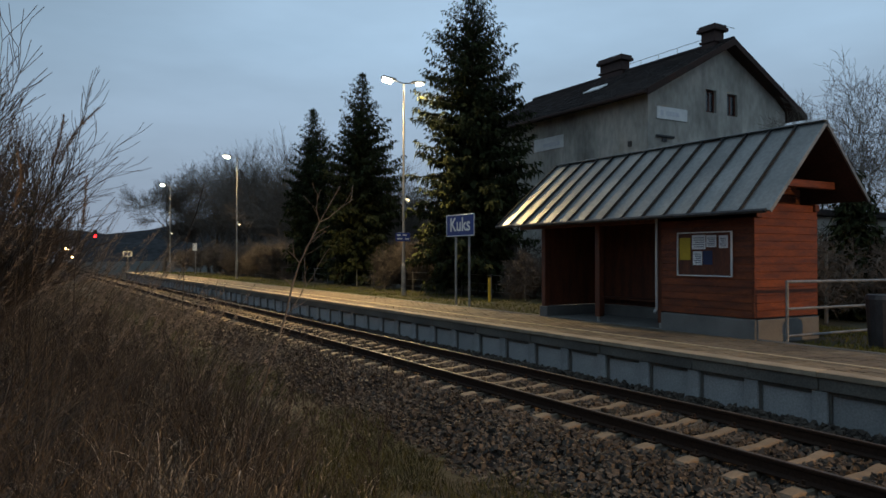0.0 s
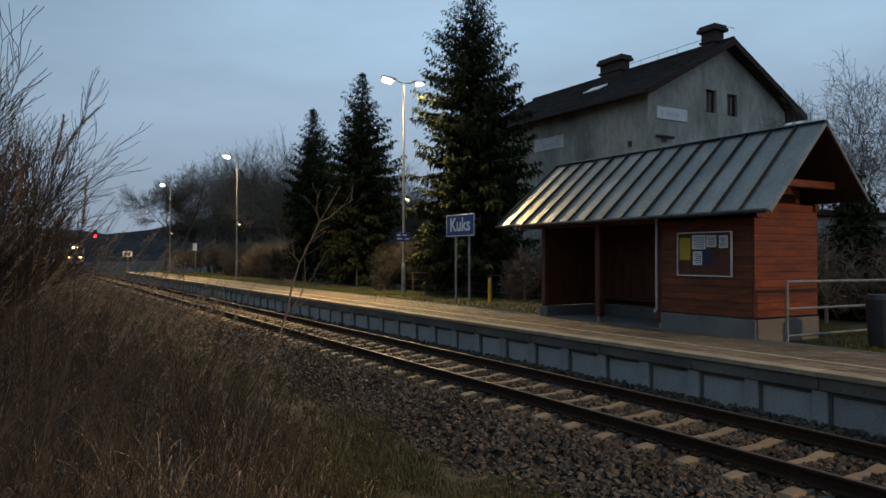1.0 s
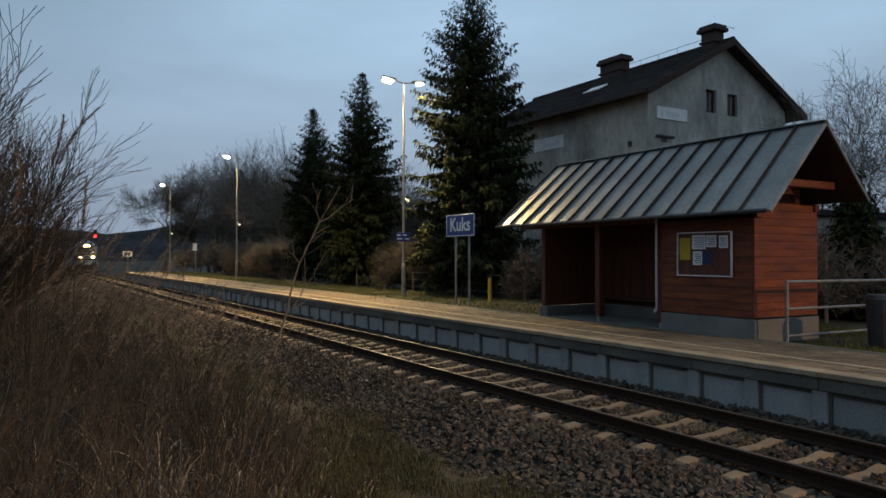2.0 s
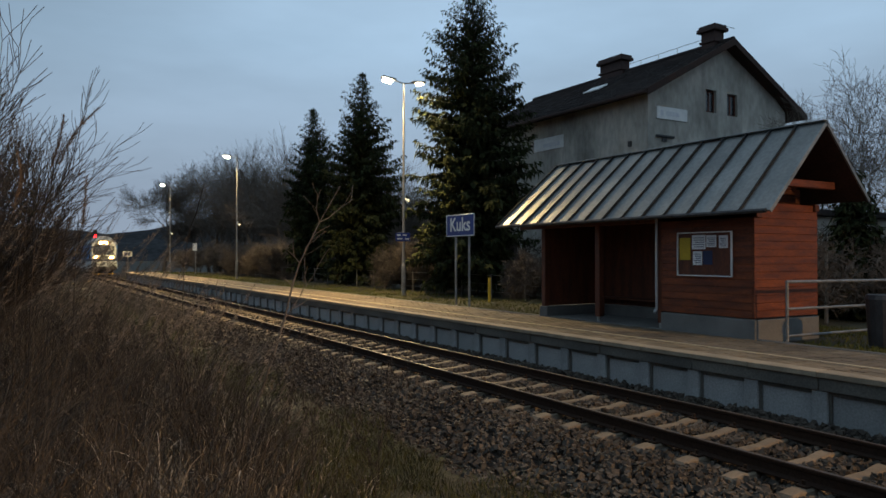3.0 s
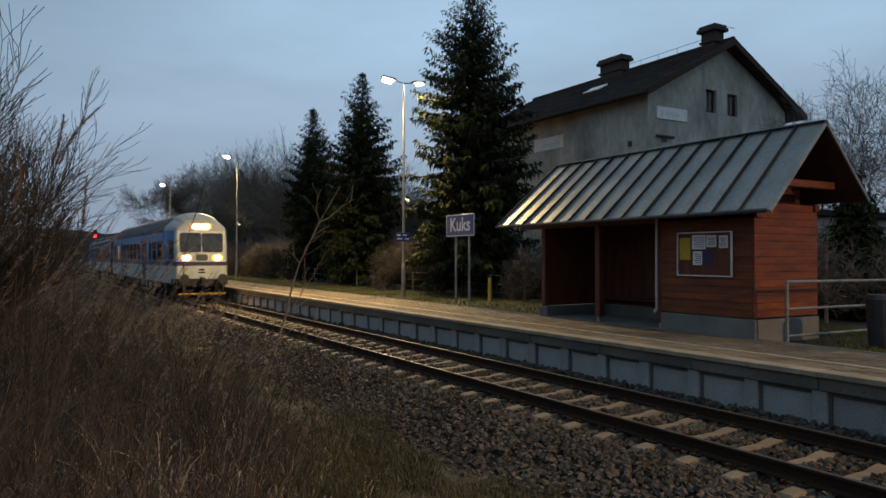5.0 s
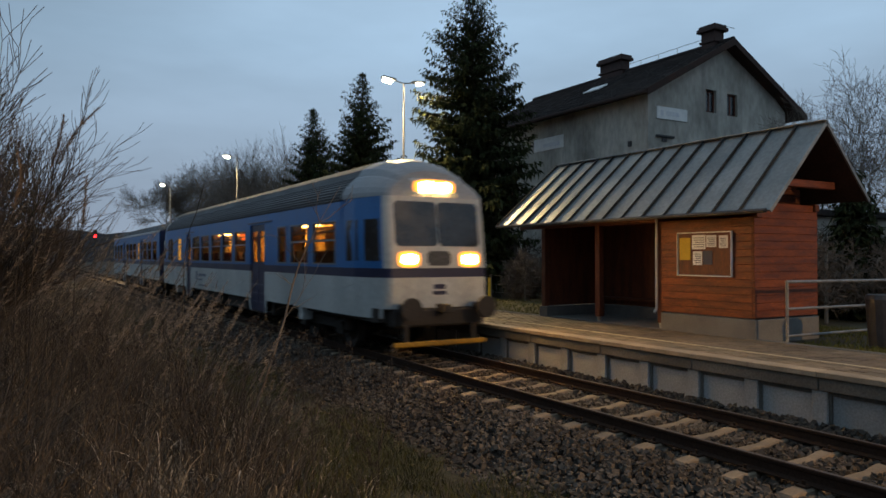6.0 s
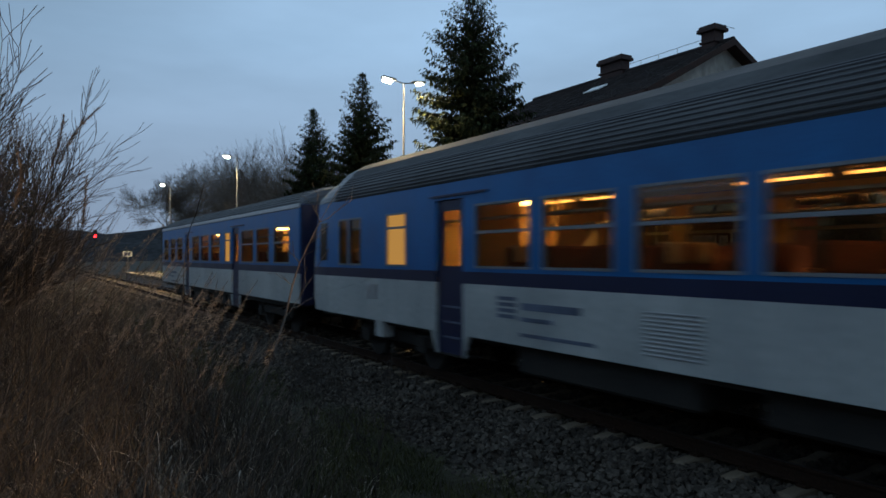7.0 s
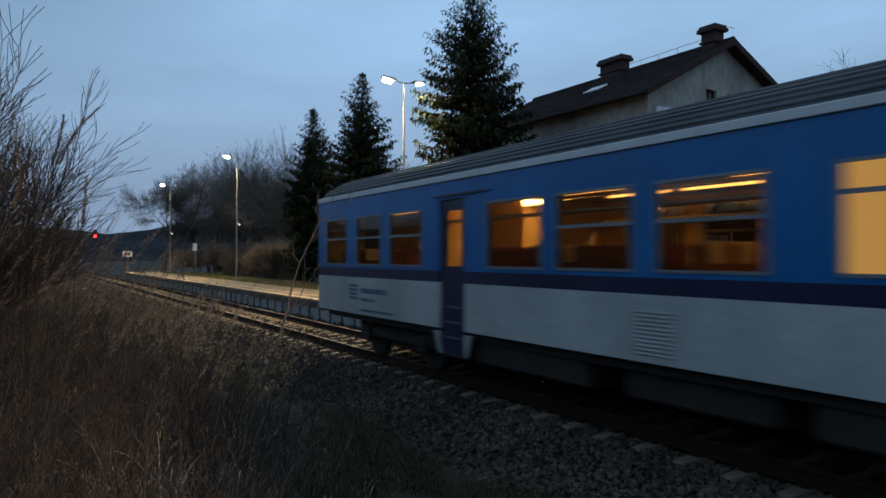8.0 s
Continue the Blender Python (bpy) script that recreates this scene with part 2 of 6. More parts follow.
# ---- mesh building ----
class Build:
    """Collects faces for one mesh."""

    def __init__(self):
        self.v, self.f, self.mi = [], [], []

    def quad(self, *pts, m=0):
        k = len(self.v)
        self.v.extend(pts)
        self.f.append(tuple(range(k, k + len(pts))))
        self.mi.append(m)
        return self

    def box(self, x0, x1, y0, y1, z0, z1, c=0.0, m=0, mat=None):
        """A box with its edges cut back by c; mat moves it."""
        k = len(self.v)
        lo, hi = (x0, y0, z0), (x1, y1, z1)
        c = min(c, 0.45 * min(h - l for l, h in zip(lo, hi)))
        if c <= 0:
            pts = [((x0, x1)[i], (y0, y1)[j], (z0, z1)[h]) for i in (0, 1) for j in (0, 1) for h in (0, 1)]
            faces = [(0, 1, 3, 2), (4, 6, 7, 5), (0, 4, 5, 1), (2, 3, 7, 6), (0, 2, 6, 4), (1, 5, 7, 3)]
        else:
            pts, idx = [], {}
            for i in (0, 1):
                for j in (0, 1):
                    for h in (0, 1):
                        corner = [(lo, hi)[s][a] for a, s in enumerate((i, j, h))]
                        for a in range(3):
                            q = list(corner)
                            for b in range(3):
                                if b != a:
                                    q[b] += c if (i, j, h)[b] == 0 else -c
                            idx[i, j, h, a] = len(pts)
                            pts.append(tuple(q))
            faces = []
            ring = ((0, 0), (0, 1), (1, 1), (1, 0))
            for a in range(3):
                for s in (0, 1):
                    loop = []
                    for p, q in ring:
                        key = [p, q]
                        key.insert(a, s)
                        loop.append(idx[(*key, a)])
                    faces.append(tuple(loop if (s == 0) == (a != 1) else loop[::-1])[::-1])
                others = [b for b in range(3) if b != a]
                for p, q in ring:
                    k0, k1 = [p, q], [p, q]
                    k0.insert(a, 0)
                    k1.insert(a, 1)
                    faces.append((idx[(*k0, others[0])], idx[(*k1, others[0])], idx[(*k1, others[1])], idx[(*k0, others[1])]))
            for i in (0, 1):
                for j in (0, 1):
                    for h in (0, 1):
                        faces.append(tuple(idx[i, j, h, a] for a in range(3)))
        if mat is not None:
            pts = [tuple(mat @ Vector(p)) for p in pts]
        self.v.extend(pts)
        self.f.extend(tuple(k + i for i in fc) for fc in faces)
        self.mi.extend([m] * len(faces))
        return self

    def panel(self, us, zs, keep, t0, t1, along):
        """One slab with openings: cells of a grid of us by zs, t0 to t1 thick. along: 'x' or 'y'."""
        idx = {}

        def pt(i, j, t):
            if (i, j, t) not in idx:
                idx[i, j, t] = len(self.v)
                w = (t0, t1)[t]
                self.v.append((us[i], w, zs[j]) if along == "x" else (w, us[i], zs[j]))
            return idx[i, j, t]
        cells = {(i, j) for i in range(len(us) - 1) for j in range(len(zs) - 1) if keep((us[i] + us[i + 1]) / 2, (zs[j] + zs[j + 1]) / 2)}
        for i, j in sorted(cells):
            for t in (0, 1):
                self.f.append((pt(i, j, t), pt(i + 1, j, t), pt(i + 1, j + 1, t), pt(i, j + 1, t)))
            for (di, dj), (a, b) in {(-1, 0): ((0, 0), (0, 1)), (1, 0): ((1, 0), (1, 1)), (0, -1): ((0, 0), (1, 0)), (0, 1): ((0, 1), (1, 1))}.items():
                if (i + di, j + dj) not in cells:
                    self.f.append((pt(i + a[0], j + a[1], 0), pt(i + b[0], j + b[1], 0), pt(i + b[0], j + b[1], 1), pt(i + a[0], j + a[1], 1)))
        self.mi = [0] * len(self.f)
        return self

    def tube(self, p0, p1, r0, r1=None, n=10, m=0, caps=True):
        r1 = r0 if r1 is None else r1
        a, b = Vector(p0), Vector(p1)
        d = (b - a).normalized()
        u = d.orthogonal().normalized()
        w = d.cross(u)
        k = len(self.v)
        for q, r in ((a, r0), (b, r1)):
            for i in range(n):
                t = 2 * math.pi * i / n
                self.v.append(tuple(q + u * (r * math.cos(t)) + w * (r * math.sin(t))))
        for i in range(n):
            j = (i + 1) % n
            self.f.append((k + i, k + j, k + n + j, k + n + i))
            self.mi.append(m)
        if caps:
            self.f.append(tuple(k + i for i in range(n))[::-1])
            self.f.append(tuple(k + n + i for i in range(n)))
            self.mi.extend([m, m])
        return self

    def sweep(self, profile, y0, y1, m=0, caps=True):
        """A closed outline of (x, z) drawn out along y."""
        k, n = len(self.v), len(profile)
        for y in (y0, y1):
            self.v.extend((x, y, z) for x, z in profile)
        for i in range(n):
            j = (i + 1) % n
            self.f.append((k + i, k + j, k + n + j, k + n + i))
            self.mi.append(m)
        if caps:
            self.f.append(tuple(range(k, k + n))[::-1])
            self.f.append(tuple(range(k + n, k + 2 * n)))
            self.mi.extend([m, m])
        return self

    def mesh(self, name, *mats, smooth=False, fix=True):
        me = bpy.data.meshes.new(name)
        me.from_pydata(self.v, [], self.f)
        for x in mats:
            me.materials.append(x)
        if len(mats) > 1:
            me.polygons.foreach_set("material_index", self.mi)
        if fix and len(self.f) < 20000:
            bm = bmesh.new()
            bm.from_mesh(me)
            bmesh.ops.recalc_face_normals(bm, faces=bm.faces)
            bm.to_mesh(me)
            bm.free()
        if smooth:
            me.polygons.foreach_set("use_smooth", [True] * len(me.polygons))
        me.update()
        return me


def part(name, b, material, parent=None, label="", smooth=False):
    mats = material if isinstance(material, (list, tuple)) else (material,)
    ob = new(name, b.mesh(name, *mats, smooth=smooth) if isinstance(b, Build) else b)
    if parent is not None:
        ob.parent = parent
    if label:
        ob["label"] = label
    return ob


def thing(name, label, category, group="", kind="", at=None):
    ob = new(name)
    ob.empty_display_size = 0.2
    if at is not None:
        ob.matrix_basis = at
    return tagged(ob, label, category, group, kind)


def solid(name, b, material, label, category, group="", kind="", smooth=False):
    return tagged(part(name, b, material, None, "", smooth), label, category, group, kind)


def smoothstep(a, b, x):
    t = min(1, max(0, (x - a) / (b - a)))
    return t * t * (3 - 2 * t)


TRACK = 7.45          # x of the track's middle; the rails' tops lie at z = 0
EDGE = 9.10           # x of the platform's edge
PLAT = 0.57           # height of the platform
PLAT_END = 78.0


def ground_z(x, y):
    """Height of the ground: a grassy bank by the camera, the track's bed, the platform's side."""
    bank = 0.30 + 0.25 * smoothstep(-1, -8, x)
    z = bank + (-0.52 - bank) * smoothstep(0.6, 4.6, x)
    side = smoothstep(9.2, 10.0, x)
    z = z + (0.50 - z) * side
    far = smoothstep(PLAT_END - 2, PLAT_END + 20, y) * side
    z = z + (-0.35 - z) * far * smoothstep(60, 9, x)
    z += 0.05 * noise.noise((x * 0.7, y * 0.7, 0)) * (1 if x < 4.4 or x > 11.7 else 0)
    return z


# ---- the large structure ----
def build_ground():
    xs = [-900, -400, -150, -60, -25, -12] + [-8 + 0.5 * i for i in range(25)] + [4.6, 5, 6, 8, 9.0, 9.3, 9.7, 10.2, 11, 11.8, 12.5, 13.5, 15, 18, 24, 35, 60, 120, 300, 900]
    ys = [-300, -80, -30, -12] + [-6 + 0.8 * i for i in range(50)] + [36, 40, 46, 54, 64, 74, 80, 90, 105, 130, 180, 260, 420, 700, 1500]
    b = Build()
    nx = len(xs)
    for y in ys:
        for x in xs:
            b.v.append((x, y, ground_z(x, y)))
    for j in range(len(ys) - 1):
        for i in range(nx - 1):
            k = j * nx + i
            b.f.append((k, k + 1, k + 1 + nx, k + nx))
    b.mi = [0] * len(b.f)
    solid("ground", b, M_GROUND, "dark earth bank with dead leaves and moss", "ground", kind="structure", smooth=True)


def build_hills():
    """A low wooded rise far behind the track."""
    rng = random.Random(5)
    b = Build()
    rows = []
    for j, (r, h) in enumerate(((330, -2), (360, 12), (420, 24), (520, 30), (700, 20))):
        row = []
        for i in range(90):
            a = radians(-50 + 130 * i / 89)
            top = h * (0.75 + 0.30 * math.sin(i * 0.13 + 1.2) + 0.12 * math.sin(i * 0.61)) + (rng.uniform(-1.2, 1.2) if j else 0)
            row.append(len(b.v))
            b.v.append((r * math.sin(a), r * math.cos(a), top))
        rows.append(row)
    for p, q in zip(rows, rows[1:]):
        for i in range(89):
            b.f.append((p[i], p[i + 1], q[i + 1], q[i]))
            b.mi.append(0)
    solid("wooded_hill", b, M_HILL, "low dark wooded hill on the horizon", "hill", kind="structure", smooth=True)


def build_sky_screen():
    """Unseen dark screen added behind the camera; closes the place and blocks low sky."""
    b = Build()
    rng = random.Random(8)
    pts = [(-7 - 3 * rng.random(), 70 - 5 * i) for i in range(20)] + [(-6 + 4 * i, -24 - 3 * rng.random()) for i in range(6)]
    for (xa, ya), (xb, yb) in zip(pts, pts[1:]):
        ha, hb = 4.8 + 1.2 * math.sin(ya * 0.4 + xa), 4.8 + 1.2 * math.sin(yb * 0.4 + xb)
        b.quad((xa, ya, 0), (xb, yb, 0), (xb, yb, hb), (xa, ya, ha))
        b.quad((xa - 2, ya - 1, 0), (xb - 2, yb - 1, 0), (xb, yb, hb), (xa, ya, ha))
    solid("hedge_backdrop", b, M_HILL, "unseen dark screen on the near side, added to block low sky", "hedge", kind="structure")


def stones(count, x0, x1, y0, y1, size, height, seed):
    """Loose broken stones lying on the bed."""
    rng = np.random.default_rng(seed)
    base = np.array([(x, y, z) for x in (-1, 1) for y in (-1, 1) for z in (-1, 1)], float)
    faces = np.array([(0, 1, 3, 2), (4, 6, 7, 5), (0, 4, 5, 1), (2, 3, 7, 6), (0, 2, 6, 4), (1, 5, 7, 3)])
    px = rng.uniform(x0, x1, count)
    py = y0 + (y1 - y0) * rng.uniform(0, 1, count) ** 1.5
    on = (np.abs((py - 3.55 + 0.32) % 0.64 - 0.32) < 0.115) & (np.abs(px - TRACK) < 1.22)
    px, py = px[~on], py[~on]
    count = len(px)
    pz = np.array([height(a) for a in px]) + rng.uniform(-0.015, 0.02, count)
    ang = rng.uniform(0, math.pi, (count, 3))
    sc = size * rng.uniform(0.5, 1.25, (count, 1, 1)) * rng.uniform(0.55, 1.2, (count, 1, 3))
    pts = base[None] * (1 + rng.uniform(-0.38, 0.25, (count, 8, 3))) * sc * 0.5
    for a, (i, j) in enumerate(((0, 1), (1, 2), (0, 2))):
        c, s = np.cos(ang[:, a])[:, None], np.sin(ang[:, a])[:, None]
        u, w = pts[:, :, i].copy(), pts[:, :, j].copy()
        pts[:, :, i], pts[:, :, j] = u * c - w * s, u * s + w * c
    pts += np.stack([px, py, pz], 1)[:, None]
    allf = (faces[None] + 8 * np.arange(count)[:, None, None]).reshape(-1, 4)
    return pts.reshape(-1, 3), allf


def bed_z(x):
    u = abs(x - TRACK)
    return -0.215 - 0.02 * (u < 1.0) - 0.33 * smoothstep(1.35, 3.0, u) if x < TRACK else -0.215 + 0.09 * smoothstep(1.0, 1.55, u)


def build_ballast():
    b = Build()
    xs = [4.3 + 0.25 * i for i in range(20)]
    ys = [-40, -10, 0, 10, 20, 40, 80, 160, 320]
    for y in ys:
        for x in xs:
            b.v.append((x, y, bed_z(x) - 0.03))
    for j in range(len(ys) - 1):
        for i in range(len(xs) - 1):
            k = j * len(xs) + i
            b.f.append((k, k + 1, k + 1 + len(xs), k + len(xs)))
            b.mi.append(0)
    solid("track_bed", b, M_BED, "dark gritty bed under the ballast", "track bed", kind="structure")
    groups = [stones(30000, 4.35, 9.05, 2.2, 20, 0.062, bed_z, 11), stones(9000, 4.35, 9.05, 17, 60, 0.085, bed_z, 12)]
    v = np.concatenate([groups[0][0], groups[1][0]])
    f = np.concatenate([groups[0][1], groups[1][1] + len(groups[0][0])])
    me = bpy.data.meshes.new("ballast")
    me.from_pydata(v.tolist(), [], f.tolist())
    me.materials.append(M_STONE)
    tagged(new("ballast", me), "broken grey-brown ballast stones round the sleepers", "ballast", kind="stuff")


def build_track():
    track = thing("railway_track", "single railway track, rusty rails on pale concrete sleepers", "railway track", kind="structure")
    prof = [(-0.07, -0.16), (0.07, -0.16), (0.07, -0.148), (0.012, -0.128), (0.010, -0.045), (0.034, -0.034), (0.035, -0.008), (0.026, 0.0),
            (-0.026, 0.0), (-0.035, -0.008), (-0.034, -0.034), (-0.010, -0.045), (-0.012, -0.128), (-0.07, -0.148)]
    for side in (-1, 1):
        b = Build()
        b.sweep([(TRACK + side * 0.7525 + x, z) for x, z in prof], -40, 330)
        b.mi[7] = 1
        part("rail", b, (M_RUST, M_RAILTOP), track, "rust-brown steel rail with a worn bright top")
    # one sleeper: raised rail seats, a lower waist, sloped ends
    b = Build()
    us = [(-1.20, -0.225, 0.08), (-1.16, -0.185, 0.088), (-1.0, -0.168, 0.092), (-0.5, -0.165, 0.09), (-0.28, -0.195, 0.078), (0.28, -0.195, 0.078),
          (0.5, -0.165, 0.09), (1.0, -0.168, 0.092), (1.16, -0.185, 0.088), (1.20, -0.225, 0.08)]
    for u, z, w in us:
        b.v.extend([(u, -w - 0.03, -0.36), (u, -w, z - 0.015), (u, -w + 0.02, z), (u, w - 0.02, z), (u, w, z - 0.015), (u, w + 0.03, -0.36)])
    for i in range(len(us) - 1):
        for j in range(5):
            k = 6 * i + j
            b.f.append((k, k + 6, k + 7, k + 1))
    b.f += [(0, 1, 2, 3, 4, 5), tuple(54 + i for i in range(6))]
    b.mi = [0] * len(b.f)
    for s in (-1, 1):
        for o in (-1, 1):
            x = s * 0.7525 + o * 0.115
            b.box(x - 0.05, x + 0.05, -0.06, 0.06, -0.17, -0.14, 0.008, m=1)
            b.tube((x, 0, -0.15), (x, 0, -0.10), 0.018, n=6, m=1)
    me = b.mesh("sleeper", M_SLEEPER, M_RUST)
    y, k = 3.55 - 0.64 * 12, 0
    while y < 95:
        ob = part("sleeper", me, None, track)
        ob.matrix_basis = pose(TRACK + 0.01 * math.sin(k * 2.1), y, 0.004 * math.sin(k * 1.7), 0, 0, 0.5 * math.sin(k * 1.3))
        y += 0.64
        k += 1


def build_platform():
    body = Build()
    body.box(9.20, 11.62, -25, PLAT_END, -0.9, PLAT - 0.07)
    plat = solid("platform", body, M_CONC, "long low concrete station platform with pale paving", "platform", kind="structure")
    pitch = 1.027
    n0, n1 = -20, 70
    pil, pan, fas = Build(), Build(), Build()
    pil.box(9.085, 9.26, -0.11, 0.11, -0.45, 0.315, 0.012)
    pan.box(9.155, 9.26, 0.11, pitch - 0.11, -0.45, 0.315, 0.004)
    # dark L-shaped bars put the recess's shade along its top and side
    shade_bars = Build()
    shade_bars.box(9.118, 9.155, 0.113, pitch - 0.113, 0.262, 0.312, 0.004)
    shade_bars.box(9.118, 9.155, pitch - 0.150, pitch - 0.113, -0.45, 0.261, 0.004)
    me_shade_strip = shade_bars.mesh("recess_lip", M_FASCIA)
    fas.box(9.06, 9.30, 0.004, 2 * pitch - 0.004, 0.315, PLAT - 0.075, 0.01)
    me_pil, me_pan, me_fas = pil.mesh("pilaster", M_PANEL), pan.mesh("wall_panel", M_PANEL), fas.mesh("fascia_beam", M_FASCIA)
    edge, field = Build(), Build()
    edge.box(9.02, 9.31, 0.003, pitch - 0.003, PLAT - 0.075, PLAT, 0.008)
    me_edge = edge.mesh("edge_slab", M_EDGE)
    for i in range(n0, n1):
        y = 5.56 + pitch * i
        part("pilaster", me_pil, None, plat).location.y = y
        part("wall_panel", me_pan, None, plat).location.y = y
        part("recess_lip", me_shade_strip, None, plat).location.y = y
        part("edge_slab", me_edge, None, plat).location.y = y
        if i % 2 == 0:
            part("fascia_beam", me_fas, None, plat).location.y = y
    # small pavers behind the edge slabs
    rng = random.Random(3)
    pv = Build()
    y = -8.0
    row = 0
    while y < PLAT_END:
        step = 0.2 if y < 26 else 0.4
        for lo, hi in ((9.315, 9.94), (10.025, 11.5)):
            x = lo - 0.1 * (row % 2)
            while x < hi - 0.02:
                pv.box(max(x, lo) + 0.006, min(x + 0.2, hi) - 0.006, y + 0.006, y + step - 0.006, PLAT - 0.07, PLAT - 0.004 + rng.uniform(-0.005, 0.004))
                x += 0.2
        y += step
        row += 1
    tagged(part("pavers", pv.mesh("pavers", M_PAVER, fix=False), None, plat, "small pale paving blocks"), kind="stuff")
    ln = Build()
    ln.box(9.955, 10.01, -25, PLAT_END, PLAT - 0.07, PLAT + 0.002)
    part("safety_line", ln, M_LINE, plat, "worn whitish guiding strip")
    kb = Build()
    kb.box(11.52, 11.62, -25, PLAT_END, 0.2, PLAT + 0.01, 0.012)
    part("kerb", kb, M_CONC, plat, "grey kerb along the grass")


# ---- shelter ----
def build_shelter():
    sh = thing("platform_shelter", "red-brown boarded waiting shelter with a grey standing-seam roof", "shelter")
    X0, X1, Y0, Y1 = 11.51, 13.45, 8.25, 14.45
    YM = 10.45                       # the closed room ends here, the open bay follows
    base = Build()
    base.box(X0 - 0.02, X1 + 0.02, Y0 - 0.02, YM, 0.3, 0.93, 0.015)
    part("plinth", base, M_CONC, sh, "grey concrete plinth")
    base = Build()
    base.box(X0 - 0.02, X0 + 0.28, Y1 - 0.28, Y1 + 0.02, 0.3, 0.83, 0.015)
    base.box(X0 + 0.28, X1 + 0.02, Y1 - 0.2, Y1 + 0.02, 0.3, 0.83, 0.015)
    base.box(X1 - 0.2, X1 + 0.02, YM, Y1 - 0.2, 0.3, 0.83, 0.015)
    part("plinth", base, M_CONC, sh, "grey concrete plinth")
    fl = Build()
    fl.box(X0, X1 - 0.2, YM + 0.002, Y1 - 0.28, 0.45, PLAT + 0.012)
    part("floor_slab", fl, M_CONC, sh)
    # boards
    z = 0.95
    k = 0
    h = 0.142
    while z < 3.0:
        for nm, (a, b2, c, d) in {"front": (X0, X0 + 0.05, Y0 + 0.052, YM), "end": (X0, X1, Y0, Y0 + 0.05), "far_end": (X0 + 0.12, X1, Y1 - 0.08, Y1 - 0.03),
                                  "back": (X1 - 0.05, X1, Y0 + 0.052, Y1 - 0.082), "cross": (X0 + 0.052, X1 - 0.052, YM - 0.05, YM)}.items():
            bb = Build()
            bb.box(a, b2, c, d, z, z + h - 0.003, 0.005)
            part("board", bb, M_WOOD, sh)
        z += h
        k += 1
    # added backing that stops light slits; same red wood, darkened as bay shade
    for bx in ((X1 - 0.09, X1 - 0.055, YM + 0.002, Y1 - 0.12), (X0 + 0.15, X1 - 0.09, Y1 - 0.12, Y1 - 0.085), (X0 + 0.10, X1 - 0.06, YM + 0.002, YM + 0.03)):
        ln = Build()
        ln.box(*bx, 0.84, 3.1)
        part("lining", ln, M_WOODDARK, sh, "added backing panel, bay shade in its dark red")
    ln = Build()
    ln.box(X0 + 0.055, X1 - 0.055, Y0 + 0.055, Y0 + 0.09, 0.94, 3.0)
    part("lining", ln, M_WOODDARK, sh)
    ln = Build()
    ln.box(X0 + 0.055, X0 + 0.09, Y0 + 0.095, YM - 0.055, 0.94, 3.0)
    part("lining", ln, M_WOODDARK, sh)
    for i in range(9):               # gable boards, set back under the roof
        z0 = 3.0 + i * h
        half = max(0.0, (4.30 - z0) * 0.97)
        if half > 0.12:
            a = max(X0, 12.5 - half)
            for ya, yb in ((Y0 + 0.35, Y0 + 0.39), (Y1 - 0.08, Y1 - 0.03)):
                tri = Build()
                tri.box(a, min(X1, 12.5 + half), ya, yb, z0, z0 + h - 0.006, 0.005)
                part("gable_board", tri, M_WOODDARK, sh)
    for x, y, r in ((X0 + 0.07, Y1 - 0.10, 0.07), (X0 + 0.07, 12.37, 0.075), (X0 + 0.07, YM + 0.06, 0.06)):
        p = Build()
        p.box(x - r, x + r, y - r, y + r, PLAT + 0.13, 2.94, 0.012)
        part("post", p, M_WOODDARK, sh)
        p = Build()
        p.box(x - 0.04, x + 0.04, y - 0.04, y + 0.04, PLAT, PLAT + 0.13, 0.005)
        part("post_foot", p, M_METAL, sh)
    p = Build()
    p.box(X0, X0 + 0.14, Y0 - 0.06, Y1 + 0.9, 2.80, 2.96, 0.012)
    part("eaves_beam", p, M_WOODDARK, sh)
    p = Build()
    p.box(11.75, 13.35, Y0 - 0.42, Y0 - 0.30, 3.36, 3.50, 0.012)
    part("tie_beam", p, M_WOOD, sh, "orange-brown timber tie beam in the gable")
    p = Build()
    p.box(X1 - 0.14, X1, Y0 - 0.05, Y1 + 0.5, 2.96, 3.10, 0.012)
    part("eaves_beam", p, M_WOODDARK, sh)
    # roof: sheets between standing seams, on a boarded deck
    YR0, YR1 = 7.5, 15.47
    RX, RZ = 12.5, 4.535
    nb = 14
    for side in (-1, 1):
        ex, ez = (10.88, 2.90) if side < 0 else (13.86, 3.18)
        d = Vector((ex - RX, 0, ez - RZ)).normalized()
        nrm = Vector((-d.z, 0, d.x)) if side > 0 else Vector((d.z, 0, -d.x))
        if nrm.z < 0:
            nrm = -nrm
        def q(p, off):
            return (p[0] + nrm.x * off, p[1], p[2] + nrm.z * off)
        dk = Build()
        a0, a1, e0, e1 = (RX, YR0, RZ), (RX, YR1 - 0.55, RZ), (ex, YR0, ez), (ex, YR1, ez)
        top = [q(p, -0.012) for p in (a0, a1, e1, e0)]
        bot = [q(p, -0.06) for p in (a0, a1, e1, e0)]
        dk.quad(*top).quad(*bot[::-1])
        for i in range(4):
            j = (i + 1) % 4
            dk.quad(top[i], bot[i], bot[j], top[j])
        part("roof_deck", dk, M_SOFFIT, sh, "boarded roof underside, its shade in the colour")
        def at(s, r):                # s along the ridge, r from ridge to eave
            yy0 = a0[1] + (a1[1] - a0[1]) * s
            yy1 = e0[1] + (e1[1] - e0[1]) * s
            return (RX + (ex - RX) * r, yy0 + (yy1 - yy0) * r, RZ + (ez - RZ) * r)
